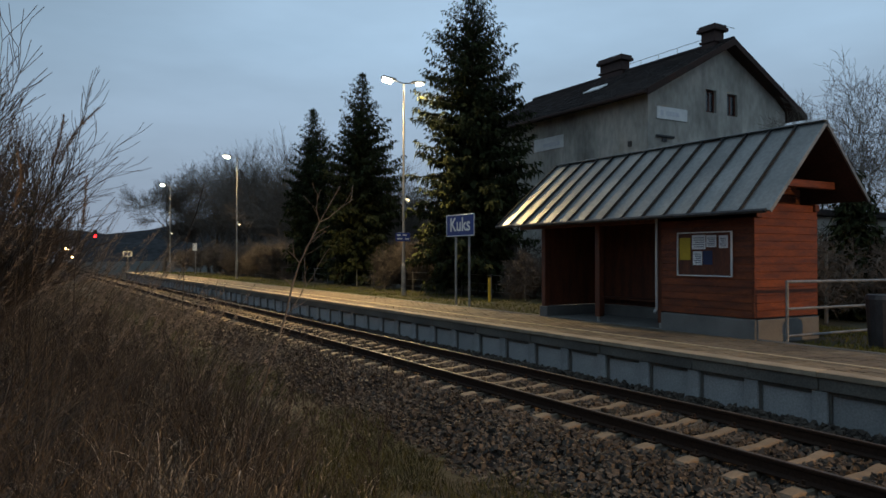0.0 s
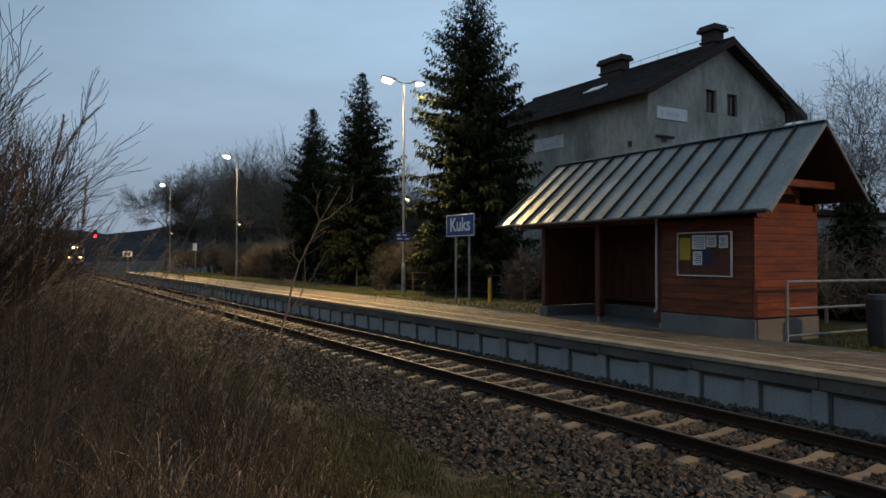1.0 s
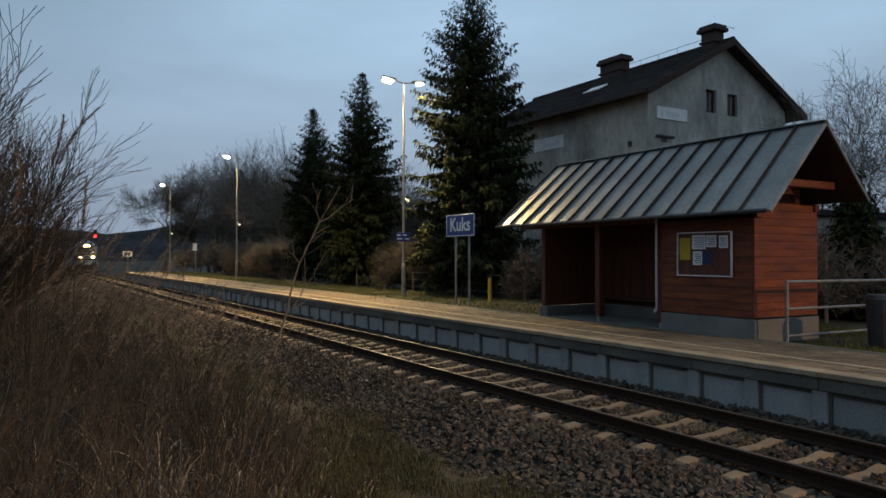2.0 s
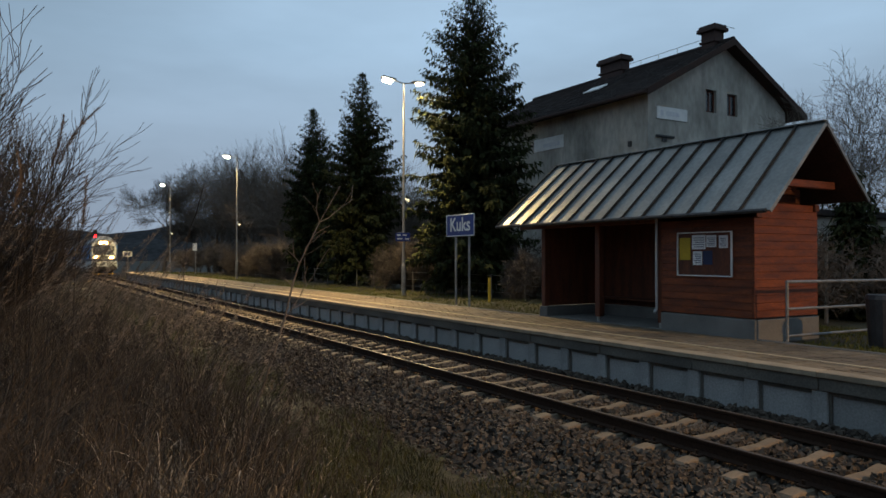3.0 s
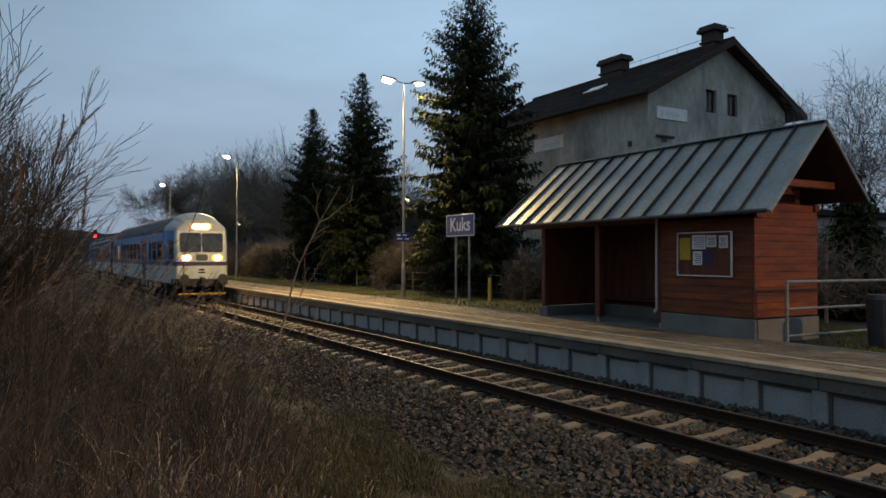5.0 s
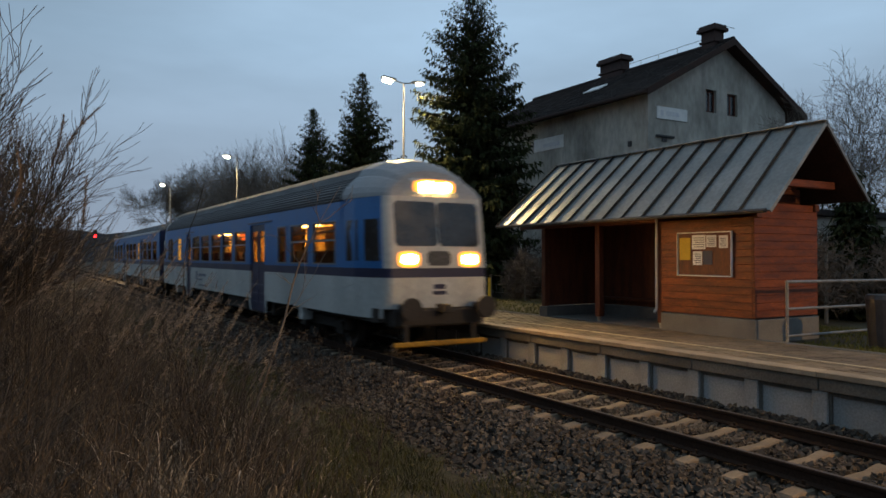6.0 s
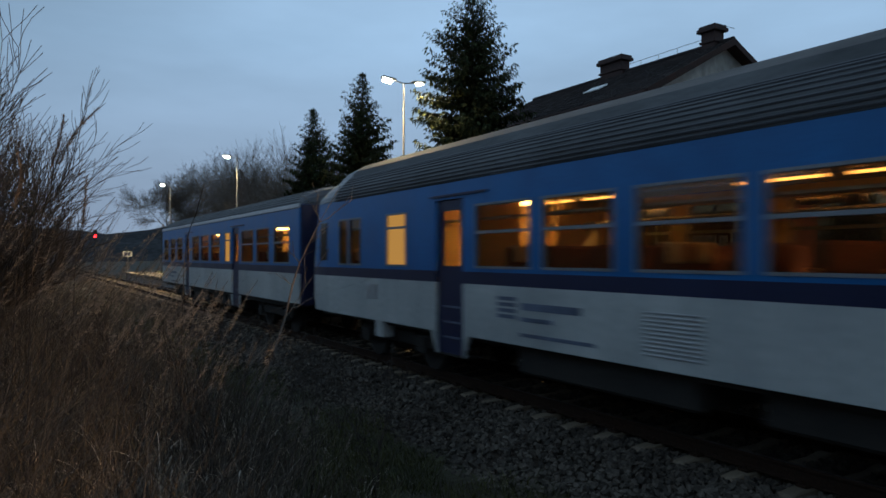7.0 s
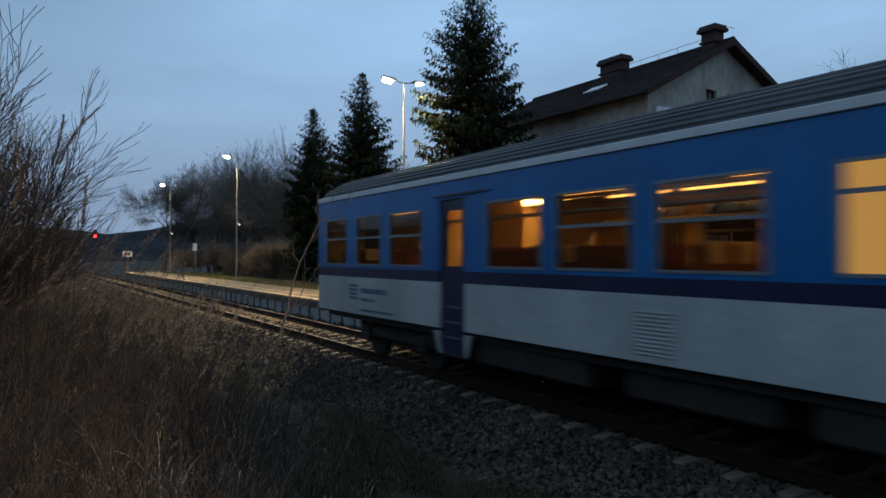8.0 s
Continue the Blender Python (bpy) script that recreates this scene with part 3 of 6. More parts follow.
        for i in range(nb):
            s0, s1 = i / nb, (i + 1) / nb
            st = Build()
            t4 = [q(at(s, r), 0.004 + 0.004 * math.sin(i * 2.7)) for s, r in ((s0, 0), (s1, 0), (s1, 1.02), (s0, 1.02))]
            b4 = [q(at(s, r), -0.008) for s, r in ((s0, 0), (s1, 0), (s1, 1.02), (s0, 1.02))]
            st.quad(*t4).quad(*b4[::-1])
            for u in range(4):
                w = (u + 1) % 4
                st.quad(t4[u], b4[u], b4[w], t4[w])
            part("roof_sheet", st, M_ROOFSHEET, sh)
            sm = Build()
            p0, p1 = at(s1, 0), at(s1, 1.02)
            e = 0.015
            c8 = [q((p[0], p[1] + dy, p[2]), o) for p in (p0, p1) for dy, o in ((-e, 0), (e, 0), (e, 0.045), (-e, 0.045))]
            sm.quad(*c8[:4][::-1]).quad(*c8[4:])
            for u in range(4):
                w = (u + 1) % 4
                sm.quad(c8[u], c8[w], c8[4 + w], c8[4 + u])
            part("roof_seam", sm, M_SEAM, sh)
        vb = Build()                 # verge board on the end
        t4 = [q(at(0, 0), 0.012), q(at(0, 1.02), 0.012), q(at(0, 1.02), -0.05), q(at(0, 0), -0.05)]
        f4 = [(p[0], p[1] - 0.03, p[2]) for p in t4]
        vb.quad(*t4).quad(*f4[::-1])
        for u in range(4):
            w = (u + 1) % 4
            vb.quad(t4[u], f4[u], f4[w], t4[w])
        part("verge_flashing", vb, M_ROOFSHEET, sh)
    g = Build()
    g.tube((10.85, 7.55, 2.87), (10.85, 15.5, 2.87), 0.04, n=8)
    part("gutter", g, M_DARKMETAL, sh)
    g = Build()
    g.box(12.43, 12.57, 7.48, 15.0, 4.535, 4.565, 0.01)
    part("ridge_cap", g, M_ROOFSHEET, sh)
    dp = Build()
    dp.tube((X0 - 0.05, YM + 0.08, 2.88), (X0 - 0.05, YM + 0.08, 1.0), 0.026, n=8)
    dp.tube((X0 - 0.05, YM + 0.08, 1.0), (X0 - 0.12, YM + 0.08, 0.92), 0.03, n=8)
    part("downpipe", dp, M_TRIM, sh, "pale metal downpipe")
    bn = Build()
    bn.box(13.0, 13.38, 10.6, 14.0, 1.0, 1.05, 0.01)
    bn.box(13.02, 13.1, 10.7, 10.8, PLAT, 1.0, 0.005)
    bn.box(13.02, 13.1, 13.8, 13.9, PLAT, 1.0, 0.005)
    part("bench", bn, M_WOODDARK, sh, "dark wooden bench in the open bay")
    # notice board
    nb_ = thing("notice_board", "white-framed notice board with timetables and a yellow sheet", "notice board", at=pose(X0 - 0.005, 0, 0))
    bk = Build()
    bk.box(-0.03, 0.0, 8.74, 9.96, 1.72, 2.55)
    part("backing", bk, M_WOODDARK, nb_)
    for nm, (a, b2, c, d) in {"t": (8.70, 9.99, 2.548, 2.57), "b": (8.70, 9.99, 1.70, 1.722), "l": (9.968, 9.99, 1.722, 2.548), "r": (8.70, 8.722, 1.722, 2.548)}.items():
        fr = Build()
        fr.box(-0.055, -0.005, a, b2, c, d, 0.006)
        part("frame_bar", fr, M_WHITE, nb_)
    for a, b2, c, d, mm in ((9.66, 9.93, 2.02, 2.46, M_YELLOW), (9.30, 9.62, 2.23, 2.51, M_PAPER), (9.05, 9.28, 2.27, 2.50, M_PAPER), (8.79, 8.99, 2.25, 2.49, M_PAPER),
                            (9.38, 9.60, 1.92, 2.19, M_PAPER), (9.14, 9.36, 1.93, 2.20, M_NAVYSHEET)):
        sheet = Build()
        sheet.box(-0.036, -0.031, a, b2, c, d)
        part("notice_sheet", sheet, mm, nb_)
        if mm is M_PAPER:            # lines of unreadable print
            for i in range(5):
                zz = d - 0.05 - i * (d - c - 0.06) / 5
                pr = Build()
                pr.box(-0.038, -0.0365, a + 0.03, b2 - 0.03 - 0.02 * (i % 3), zz - 0.012, zz)
                part("print_bar", pr, M_NAVYSHEET, nb_)


# ---- station house ----
def build_house():
    ho = thing("station_house", "old two-storey plastered station house with a dark tiled gable roof", "house")
    X0, X1, Y0, Y1 = 21.0, 29.7, 19.7, 32.2
    TOP, RX, RZ = 8.60, 25.54, 11.04
    wins = [(24.36, 25.02, 8.08, 9.03), (25.7, 26.38, 8.06, 9.0), (22.2, 23.2, 4.2, 5.8), (26.5, 27.5, 4.2, 5.8), (22.2, 23.2, 1.2, 2.8), (26.5, 27.5, 1.2, 2.8)]

    def holed(name, a0, a1, z0, z1, holes, place, thick):
        us = sorted({a0, a1, *[h[0] for h in holes], *[h[1] for h in holes]})
        zs = sorted({z0, z1, *[h[2] for h in holes], *[h[3] for h in holes]})
        b = Build().panel(us, zs, lambda u, z: not any(h[0] < u < h[1] and h[2] < z < h[3] for h in holes), *thick, "x" if place == "gable" else "y")
        part(name, b, M_PLASTER, ho)

    holed("gable_wall", X0, X1, 0.3, 9.1, wins + [(X0, 22.05, 8.6, 9.1), (29.03, X1, 8.6, 9.1)], "gable", (Y0, Y0 + 0.45))
    up = Build()
    for yy in (Y0, Y0 + 0.45):
        up.quad((22.05, yy, 9.1), (29.03, yy, 9.1), (RX, yy, 10.92))
        up.quad((X0, yy, 8.6), (22.05, yy, 8.6), (22.05, yy, 9.1))
        up.quad((29.03, yy, 8.6), (X1, yy, 8.6), (29.03, yy, 9.1))
    part("gable_peak", up, M_PLASTER, ho)
    side = [(y, y + 1.1, z, z + 1.7) for y in (21.2, 24.6, 28.2) for z in (1.2, 4.3)]
    holed("front_wall", Y0 + 0.45, Y1, 0.3, TOP, side, "front", (X0, X0 + 0.45))
    holed("back_wall", Y0 + 0.45, Y1, 0.3, TOP, [], "front", (X1 - 0.45, X1))
    fw = Build()
    fw.box(X0 + 0.45, X1 - 0.45, Y1 - 0.45, Y1, 0.3, TOP)
    part("end_wall", fw, M_PLASTER, ho)
    for a0, a1, z0, z1, isg in [(*w, True) for w in wins] + [(*w, False) for w in side]:
        fr, gl = Build(), Build()
        mid = (a0 + a1) / 2
        bars = [(a0, a0 + 0.07, z0, z1), (a1 - 0.07, a1, z0, z1), (a0, a1, z0, z0 + 0.07), (a0, a1, z1 - 0.07, z1), (mid - 0.03, mid + 0.03, z0, z1)]
        for u0, u1, w0, w1 in bars:
            if isg:
                fr.box(u0, u1, Y0 + 0.12, Y0 + 0.18, w0, w1)
            else:
                fr.box(X0 + 0.12, X0 + 0.18, u0, u1, w0, w1)
        if isg:
            gl.box(a0, a1, Y0 + 0.145, Y0 + 0.155, z0, z1)
        else:
            gl.box(X0 + 0.145, X0 + 0.155, a0, a1, z0, z1)
        w = part("window", fr, M_WOODDARK, ho, "small dark-framed window")
        part("glass", gl, M_GLASSDARK, w)
    tile_rng = random.Random(77)
    # roof slopes as courses of overlapping tiles
    for s in (-1, 1):
        ex, ez = (20.43, 8.38) if s < 0 else (30.55, 8.38)
        b = Build()
        n = 24
        ya, yb = 19.22, 32.66
        for i in range(n):
            r0, r1 = i / n, (i + 1.25) / n
            za, zb = RZ + 0.12 + (ez - RZ) * r0, RZ + 0.16 + (ez - RZ) * min(1.02, r1)
            xa, xb = RX + (ex - RX) * r0, RX + (ex - RX) * min(1.02, r1)
            m = 60
            for k in range(m):
                y0, y1 = ya + (yb - ya) * k / m, ya + (yb - ya) * (k + 0.97) / m
                lift = tile_rng.uniform(-0.006, 0.010)
                b.quad((xa, y0, za), (xa, y1, za), (xb, y1, zb + lift), (xb, y0, zb + lift))
                b.quad((xb, y0, zb + lift), (xb, y1, zb + lift), (xb, y1, zb - 0.04), (xb, y0, zb - 0.04))
        tagged(part("roof_tiles", b.mesh("roof_tiles", M_TILE, fix=False), None, ho, "dark weathered roof tiles"), kind="stuff")
        dk = Build()
        pr = [(RX, RZ + 0.10), (ex, ez + 0.08), (ex, ez - 0.10), (RX, RZ - 0.10)]
        dk.sweep(pr, ya, yb)
        part("roof_deck", dk, M_SOFFIT, ho, "timber eaves, their shade in the colour")
        vb = Build()
        vb.sweep([(RX, RZ + 0.16), (ex, ez + 0.12), (ex, ez - 0.16), (RX, RZ - 0.12)], ya - 0.05, ya)
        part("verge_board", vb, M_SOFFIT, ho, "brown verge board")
        gt = Build()
        gx = ex + s * 0.05
        gt.tube((gx, ya, ez), (gx, yb, ez), 0.075, n=8)
        part("gutter", gt, M_BRICKRED, ho)
    rc = Build()
    rc.tube((RX, 19.22, RZ + 0.14), (RX, 32.66, RZ + 0.14), 0.11, n=8)
    part("ridge_tile", rc, M_TILE, ho)
    for y0, y1, zt, w in ((25.4, 26.9, 12.02, 0.28), (19.95, 20.65, 11.98, 0.30)):
        ch = Build()
        ch.box(RX - w, RX + w, y0, y1, 10.6, zt - 0.28, 0.02)
        ch.box(RX - w - 0.06, RX + w + 0.06, y0 - 0.06, y1 + 0.06, zt - 0.75, zt - 0.66, 0.01)
        c = part("chimney", ch, M_BRICKRED, ho, "dark brick chimney")
        cp = Build()
        cp.box(RX - w - 0.14, RX + w + 0.14, y0 - 0.14, y1 + 0.14, zt - 0.28, zt - 0.12, 0.02)
        cp.box(RX - w - 0.08, RX + w + 0.08, y0 - 0.08, y1 + 0.08, zt - 0.12, zt, 0.02)
        part("chimney_cap", cp, M_BRICKRED, c)
    rod = Build()
    rod.tube((RX, 20.8, 11.55), (RX, 25.2, 11.5), 0.012, n=5)
    for y in (22.2, 23.3, 24.4):
        rod.tube((RX, y, 11.1), (RX, y, 11.53), 0.01, n=5)
    rod.tube((RX, 19.9, 11.95), (RX, 19.2, 11.6), 0.012, n=5)
    part("lightning_rod", rod, M_METAL, ho)
    sk = Build()
    sk.box(-0.35, 0.35, -0.5, 0.5, 0, 0.07, 0.01, mat=pose(23.1, 24.9, 9.9, 0, -27.5, 0))
    part("skylight", sk, M_WHITE, ho, "small pale roof light")
    for nm, bx in {"g": (21.45, 23.2, Y0 - 0.04, Y0 - 0.004, 7.53, 8.02), "f": (X0 - 0.04, X0 - 0.004, 24.7, 26.8, 7.02, 7.6)}.items():
        pl = Build()
        pl.box(*bx, 0.008)
        o = part("name_plate", pl, M_WHITE, ho, "faded white name plate")
        bars = Build()
        if nm == "g":
            bars.box(21.65, 21.82, Y0 - 0.046, Y0 - 0.041, 7.66, 7.88)
            bars.box(21.95, 22.7, Y0 - 0.046, Y0 - 0.041, 7.68, 7.86)
        else:
            bars.box(X0 - 0.046, X0 - 0.041, 24.95, 26.1, 7.15, 7.33)
        part("faded_lettering", bars, M_PAPER, o)
    v = Build()
    v.box(21.4, 22.38, Y0 - 0.12, Y0 - 0.003, 6.80, 6.88, 0.01)
    v.box(21.75, 22.0, Y0 - 0.06, Y0 - 0.003, 6.63, 6.80, 0.01)
    part("canopy_bracket", v, M_DARKMETAL, ho)
    v = Build()
    v.box(X0 - 0.05, X0 - 0.003, 20.55, 20.75, 6.5, 6.72, 0.01)
    part("wall_box", v, M_DARKMETAL, ho)
    for yy in (21.2, 23.3):
        dp = Build()
        dp.box(X0 - 0.03, X0 - 0.003, yy, yy + 0.22, 0.4, 8.1)
        part("plaster_stripe", dp, M_PLASTER, ho)


def build_outbuilding():
    ob = thing("outbuilding", "low grey plastered outbuilding beyond the shelter", "shed")
    b = Build()
    b.box(19.2, 31.0, 12.6, 17.0, 0.3, 3.3, 0.02)
    part("wall", b, M_PLASTER, ob)
    b = Build()
    b.box(19.0, 31.2, 12.35, 17.2, 3.3, 3.5, 0.03)
    part("roof", b, M_TILE, ob)
    b = Build()
    b.box(20.2, 21.2, 12.55, 12.597, 0.4, 2.3, 0.01)
    part("door", b, M_WOODDARK, ob)
    solid("marker_stake", Build().tube((16.65, 10.0, 0.35), (16.65, 10.0, 2.15), 0.045, n=9), M_CONC, "pale upright wooden stake behind the handrail", "stake")


# ---- lamps, signs, rails ----
def build_lamp(x, y, double, base_z, watts, colour=LAMP_COLOUR):
    la = thing("platform_lamp", "galvanised platform lamp post, its LED head lit", "street lamp", group="platform lamps", at=pose(x, y, base_z))
    H = 9.12 - base_z
    b = Build()
    b.tube((0, 0, -0.1), (0, 0, 1.25), 0.085, n=12)
    b.tube((0, 0, 1.25), (0, 0, 1.33), 0.085, 0.06, n=12)
    part("pole_base", b, M_METAL, la, smooth=False)
    b = Build()
    b.tube((0, 0, 1.3), (0, 0, H), 0.058, 0.036, n=12)
    part("pole", b, M_METAL, la)
    for s in ((-1, 1) if double else (-1,)):
        b = Build()
        b.tube((0, 0, H - 0.03), (s * 0.45, 0, H + 0.05), 0.026, n=8)
        part("arm", b, M_METAL, la)
        b = Build()
        b.box(-0.30, 0.30, -0.13, 0.13, -0.03, 0.05, 0.02, mat=pose(s * 0.68, 0, H + 0.09, 0, -s * 6, 0))
        hd = part("lamp_head", b, M_METAL, la)
        # glowing bowl drawn larger than the LED panel to include its bloom
        b = Build()
        w = 0.19 if s < 0 else 0.11
        b.box(-w, w, -0.13, 0.13, -0.17 if s < 0 else -0.10, -0.031, 0.06, mat=pose(s * 0.72, 0, H + 0.09, 0, -s * 6, 0))
        part("lamp_bowl", b, M_LED, hd, "glowing warm white lamp bowl")
        li = bpy.data.lights.new("lamp_light", "AREA")
        li.shape, li.size, li.size_y, li.energy, li.color, li.spread = "RECTANGLE", 0.5, 0.22, watts * (1 if s < 0 else 0.04), colour, radians(178)
        lo = new("lamp_light", li)
        lo.matrix_world = pose(x + s * 0.68, y, base_z + H - 0.10, 0, 45 if s < 0 else -6, 0)
    b = Build()
    b.tube((0.05, 0, 3.95), (0.20, -0.05, 3.85), 0.03, 0.10, n=10)
    b.box(0.03, 0.07, -0.04, 0.04, 3.9, 4.1, 0.005)
    part("loudspeaker", b, M_WHITE, la, "small white horn loudspeaker")
    return la


def build_sign():
    y0, y1, x = 18.05, 19.68, 11.85
    sg = thing("station_sign", "blue station name sign with white letters on two posts", "sign")
    for y in (18.42, 19.2):
        b = Build()
        b.tube((x + 0.04, y, 0.35), (x + 0.04, y, 3.36), 0.035, n=10)
        part("post", b, M_METAL, sg)
    b = Build()
    b.box(x - 0.02, x, y0, y1, 2.74, 3.40, 0.006)
    bd = part("sign_board", b, M_BLUE, sg)
    for a, b2, c, d in ((y0, y1, 3.385, 3.41), (y0, y1, 2.73, 2.755), (y0, y0 + 0.025, 2.755, 3.385), (y1 - 0.025, y1, 2.755, 3.385)):
        fr = Build()
        fr.box(x - 0.028, x - 0.004, a, b2, c, d, 0.004)
        part("border", fr, M_WHITE, bd)
    cu = bpy.data.curves.new("name_text", "FONT")
    cu.body, cu.size, cu.align_x, cu.align_y, cu.extrude, cu.offset = "Kuks", 0.60, "CENTER", "CENTER", 0.004, 0.008
    t = new("name_letters", cu)
    bpy.context.view_layer.update()
    me = bpy.data.meshes.new_from_object(t.evaluated_get(bpy.context.evaluated_depsgraph_get()))
    bpy.data.objects.remove(t)
    me.materials.clear()
    me.materials.append(M_WHITE)
    o = part("name_letters", me, None, bd, "white station name Kuks")
    o.matrix_basis = Matrix(((0, 0, -1, x - 0.026), (-1, 0, 0, (y0 + y1) / 2), (0, 1, 0, 3.075), (0, 0, 0, 1)))


def build_small_furniture():
    ds = thing("direction_sign", "small blue direction sign clamped to the lamp post", "sign", at=pose(13.3, 25.49 - 0.09, 2.88))
    b = Build()
    b.box(-0.42, 0.24, -0.03, 0.0, -0.17, 0.17, 0.005)
    part("sign_board", b, M_BLUE, ds)
    for x0, x1, z0, z1 in ((-0.36, -0.2, 0.04, 0.11), (-0.1, 0.08, 0.05, 0.1), (-0.36, -0.12, -0.1, -0.05), (0.0, 0.18, -0.1, -0.05)):
        b = Build()
        b.box(x0, x1, -0.036, -0.031, z0, z1)
        part("print_bar", b, M_WHITE, ds)
    # handrail by the ramp
    hr = thing("handrail", "galvanised tube handrail beside the shelter", "handrail")
    for x in (11.64, 15.4):
        b = Build()
        b.tube((x, 7.7, 0.4), (x, 7.7, 1.63), 0.028, n=10)
        part("post", b, M_METAL, hr)
    for z in (1.64, 1.16, 0.68):
        b = Build()
        b.tube((11.62, 7.7, z), (17.0, 7.7, z - 0.04), 0.024 if z < 1.6 else 0.028, n=10)
        part("rail_tube", b, M_METAL, hr)
    bi = thing("litter_bin", "dark plastic litter bin beside the platform", "bin", at=pose(12.78, 6.65, 0.5))
    b = Build()
    b.tube((0, 0, 0.05), (0, 0, 0.85), 0.24, 0.29, n=16)
    part("bin_body", b, M_BLACK, bi)
    b = Build()
    b.tube((0, 0, 0.85), (0, 0, 0.93), 0.31, 0.27, n=16)
    part("bin_lid", b, M_BLACK, bi)
    # fence behind the grass
    fe = thing("wire_fence", "low wire fence on thin grey posts", "fence")
    y = 14.0
    while y < 64:
        b = Build()
        b.tube((15.45, y, 0.3), (15.45, y, 1.45 + 0.03 * math.sin(y * 3)), 0.028, n=6)
        part("fence_post", b, M_CONC, fe)
        y += 2.1
    for z in (0.75, 1.05, 1.38):
        b = Build()
        b.tube((15.45, 14, z), (15.45, 63.8, z), 0.006, n=4)
        part("fence_wire", b, M_METAL, fe)
    ms = solid("marker_post", Build().tube((14.1, 20.55, 0.4), (14.1, 20.55, 1.35), 0.05, n=10), M_YELLOW, "short yellow marker post in the grass", "post")
    # red signal beyond the platform
    si = thing("railway_signal", "railway light signal showing red", "signal", at=pose(9.5, 116.3, -0.2))
    b = Build()
    b.tube((0, 0, 0), (0, 0, 5.0), 0.08, n=10)
    part("mast", b, M_DARKMETAL, si)
    b = Build()
    b.box(-0.28, 0.28, -0.15, 0.1, 4.7, 6.3, 0.05)
    part("signal_head", b, M_BLACK, si)
    b = Build()
    b.tube((0, -0.16, 5.35), (0, -0.19, 5.35), 0.24, n=18)
    part("lens", b, M_RED, si, "glowing red lens")
    # plates on posts by the track
    pl = thing("track_plate", "white lineside plate on a thin post", "sign", at=pose(9.4, 78.6, -0.3))
    b = Build()
    b.tube((0, 0, 0), (0, 0, 2.9), 0.035, n=8)
    part("post", b, M_METAL, pl)
    b = Build()
    b.box(-0.45, 0.45, -0.06, -0.04, 2.42, 2.95, 0.005)
    p = part("plate", b, M_PANEL, pl)
    for x0 in (-0.33, 0.03):
        b = Build()
        b.box(x0, x0 + 0.27, -0.066, -0.061, 2.52, 2.85)
        part("dark_bar", b, M_NAVYSHEET, p)
    sp = thing("platform_plate", "small reflective plate on a grey post at the platform's back", "sign", at=pose(13.6, 66.5, 0.45))
    b = Build()
    b.tube((0, 0, 0), (0, 0, 2.9), 0.04, n=8)
    part("post", b, M_METAL, sp)
    b = Build()
    b.box(-0.28, 0.1, -0.07, -0.045, 2.2, 2.85, 0.005)
    part("plate", b, M_WHITE, sp)
    # overhead line far behind
    wi = Build()
    prev = None
    for i in range(25):
        x = 15.2 + i * 0.9
        z = 4.72 + 0.11 * (x - 15.6) + 0.002 * (x - 22) ** 2
        cur = (x, 9.0, z)
        if prev:
            wi.tube(prev, cur, 0.015, n=4, caps=False)
        prev = cur
    solid("overhead_cable", wi, M_BLACK, "thin dark overhead cable", "cable")


# ---- the train ----
HALF = 1.44
FLOOR_Z, NAVY0, NAVY1, EAVE = 0.84, 1.66, 1.85, 3.32


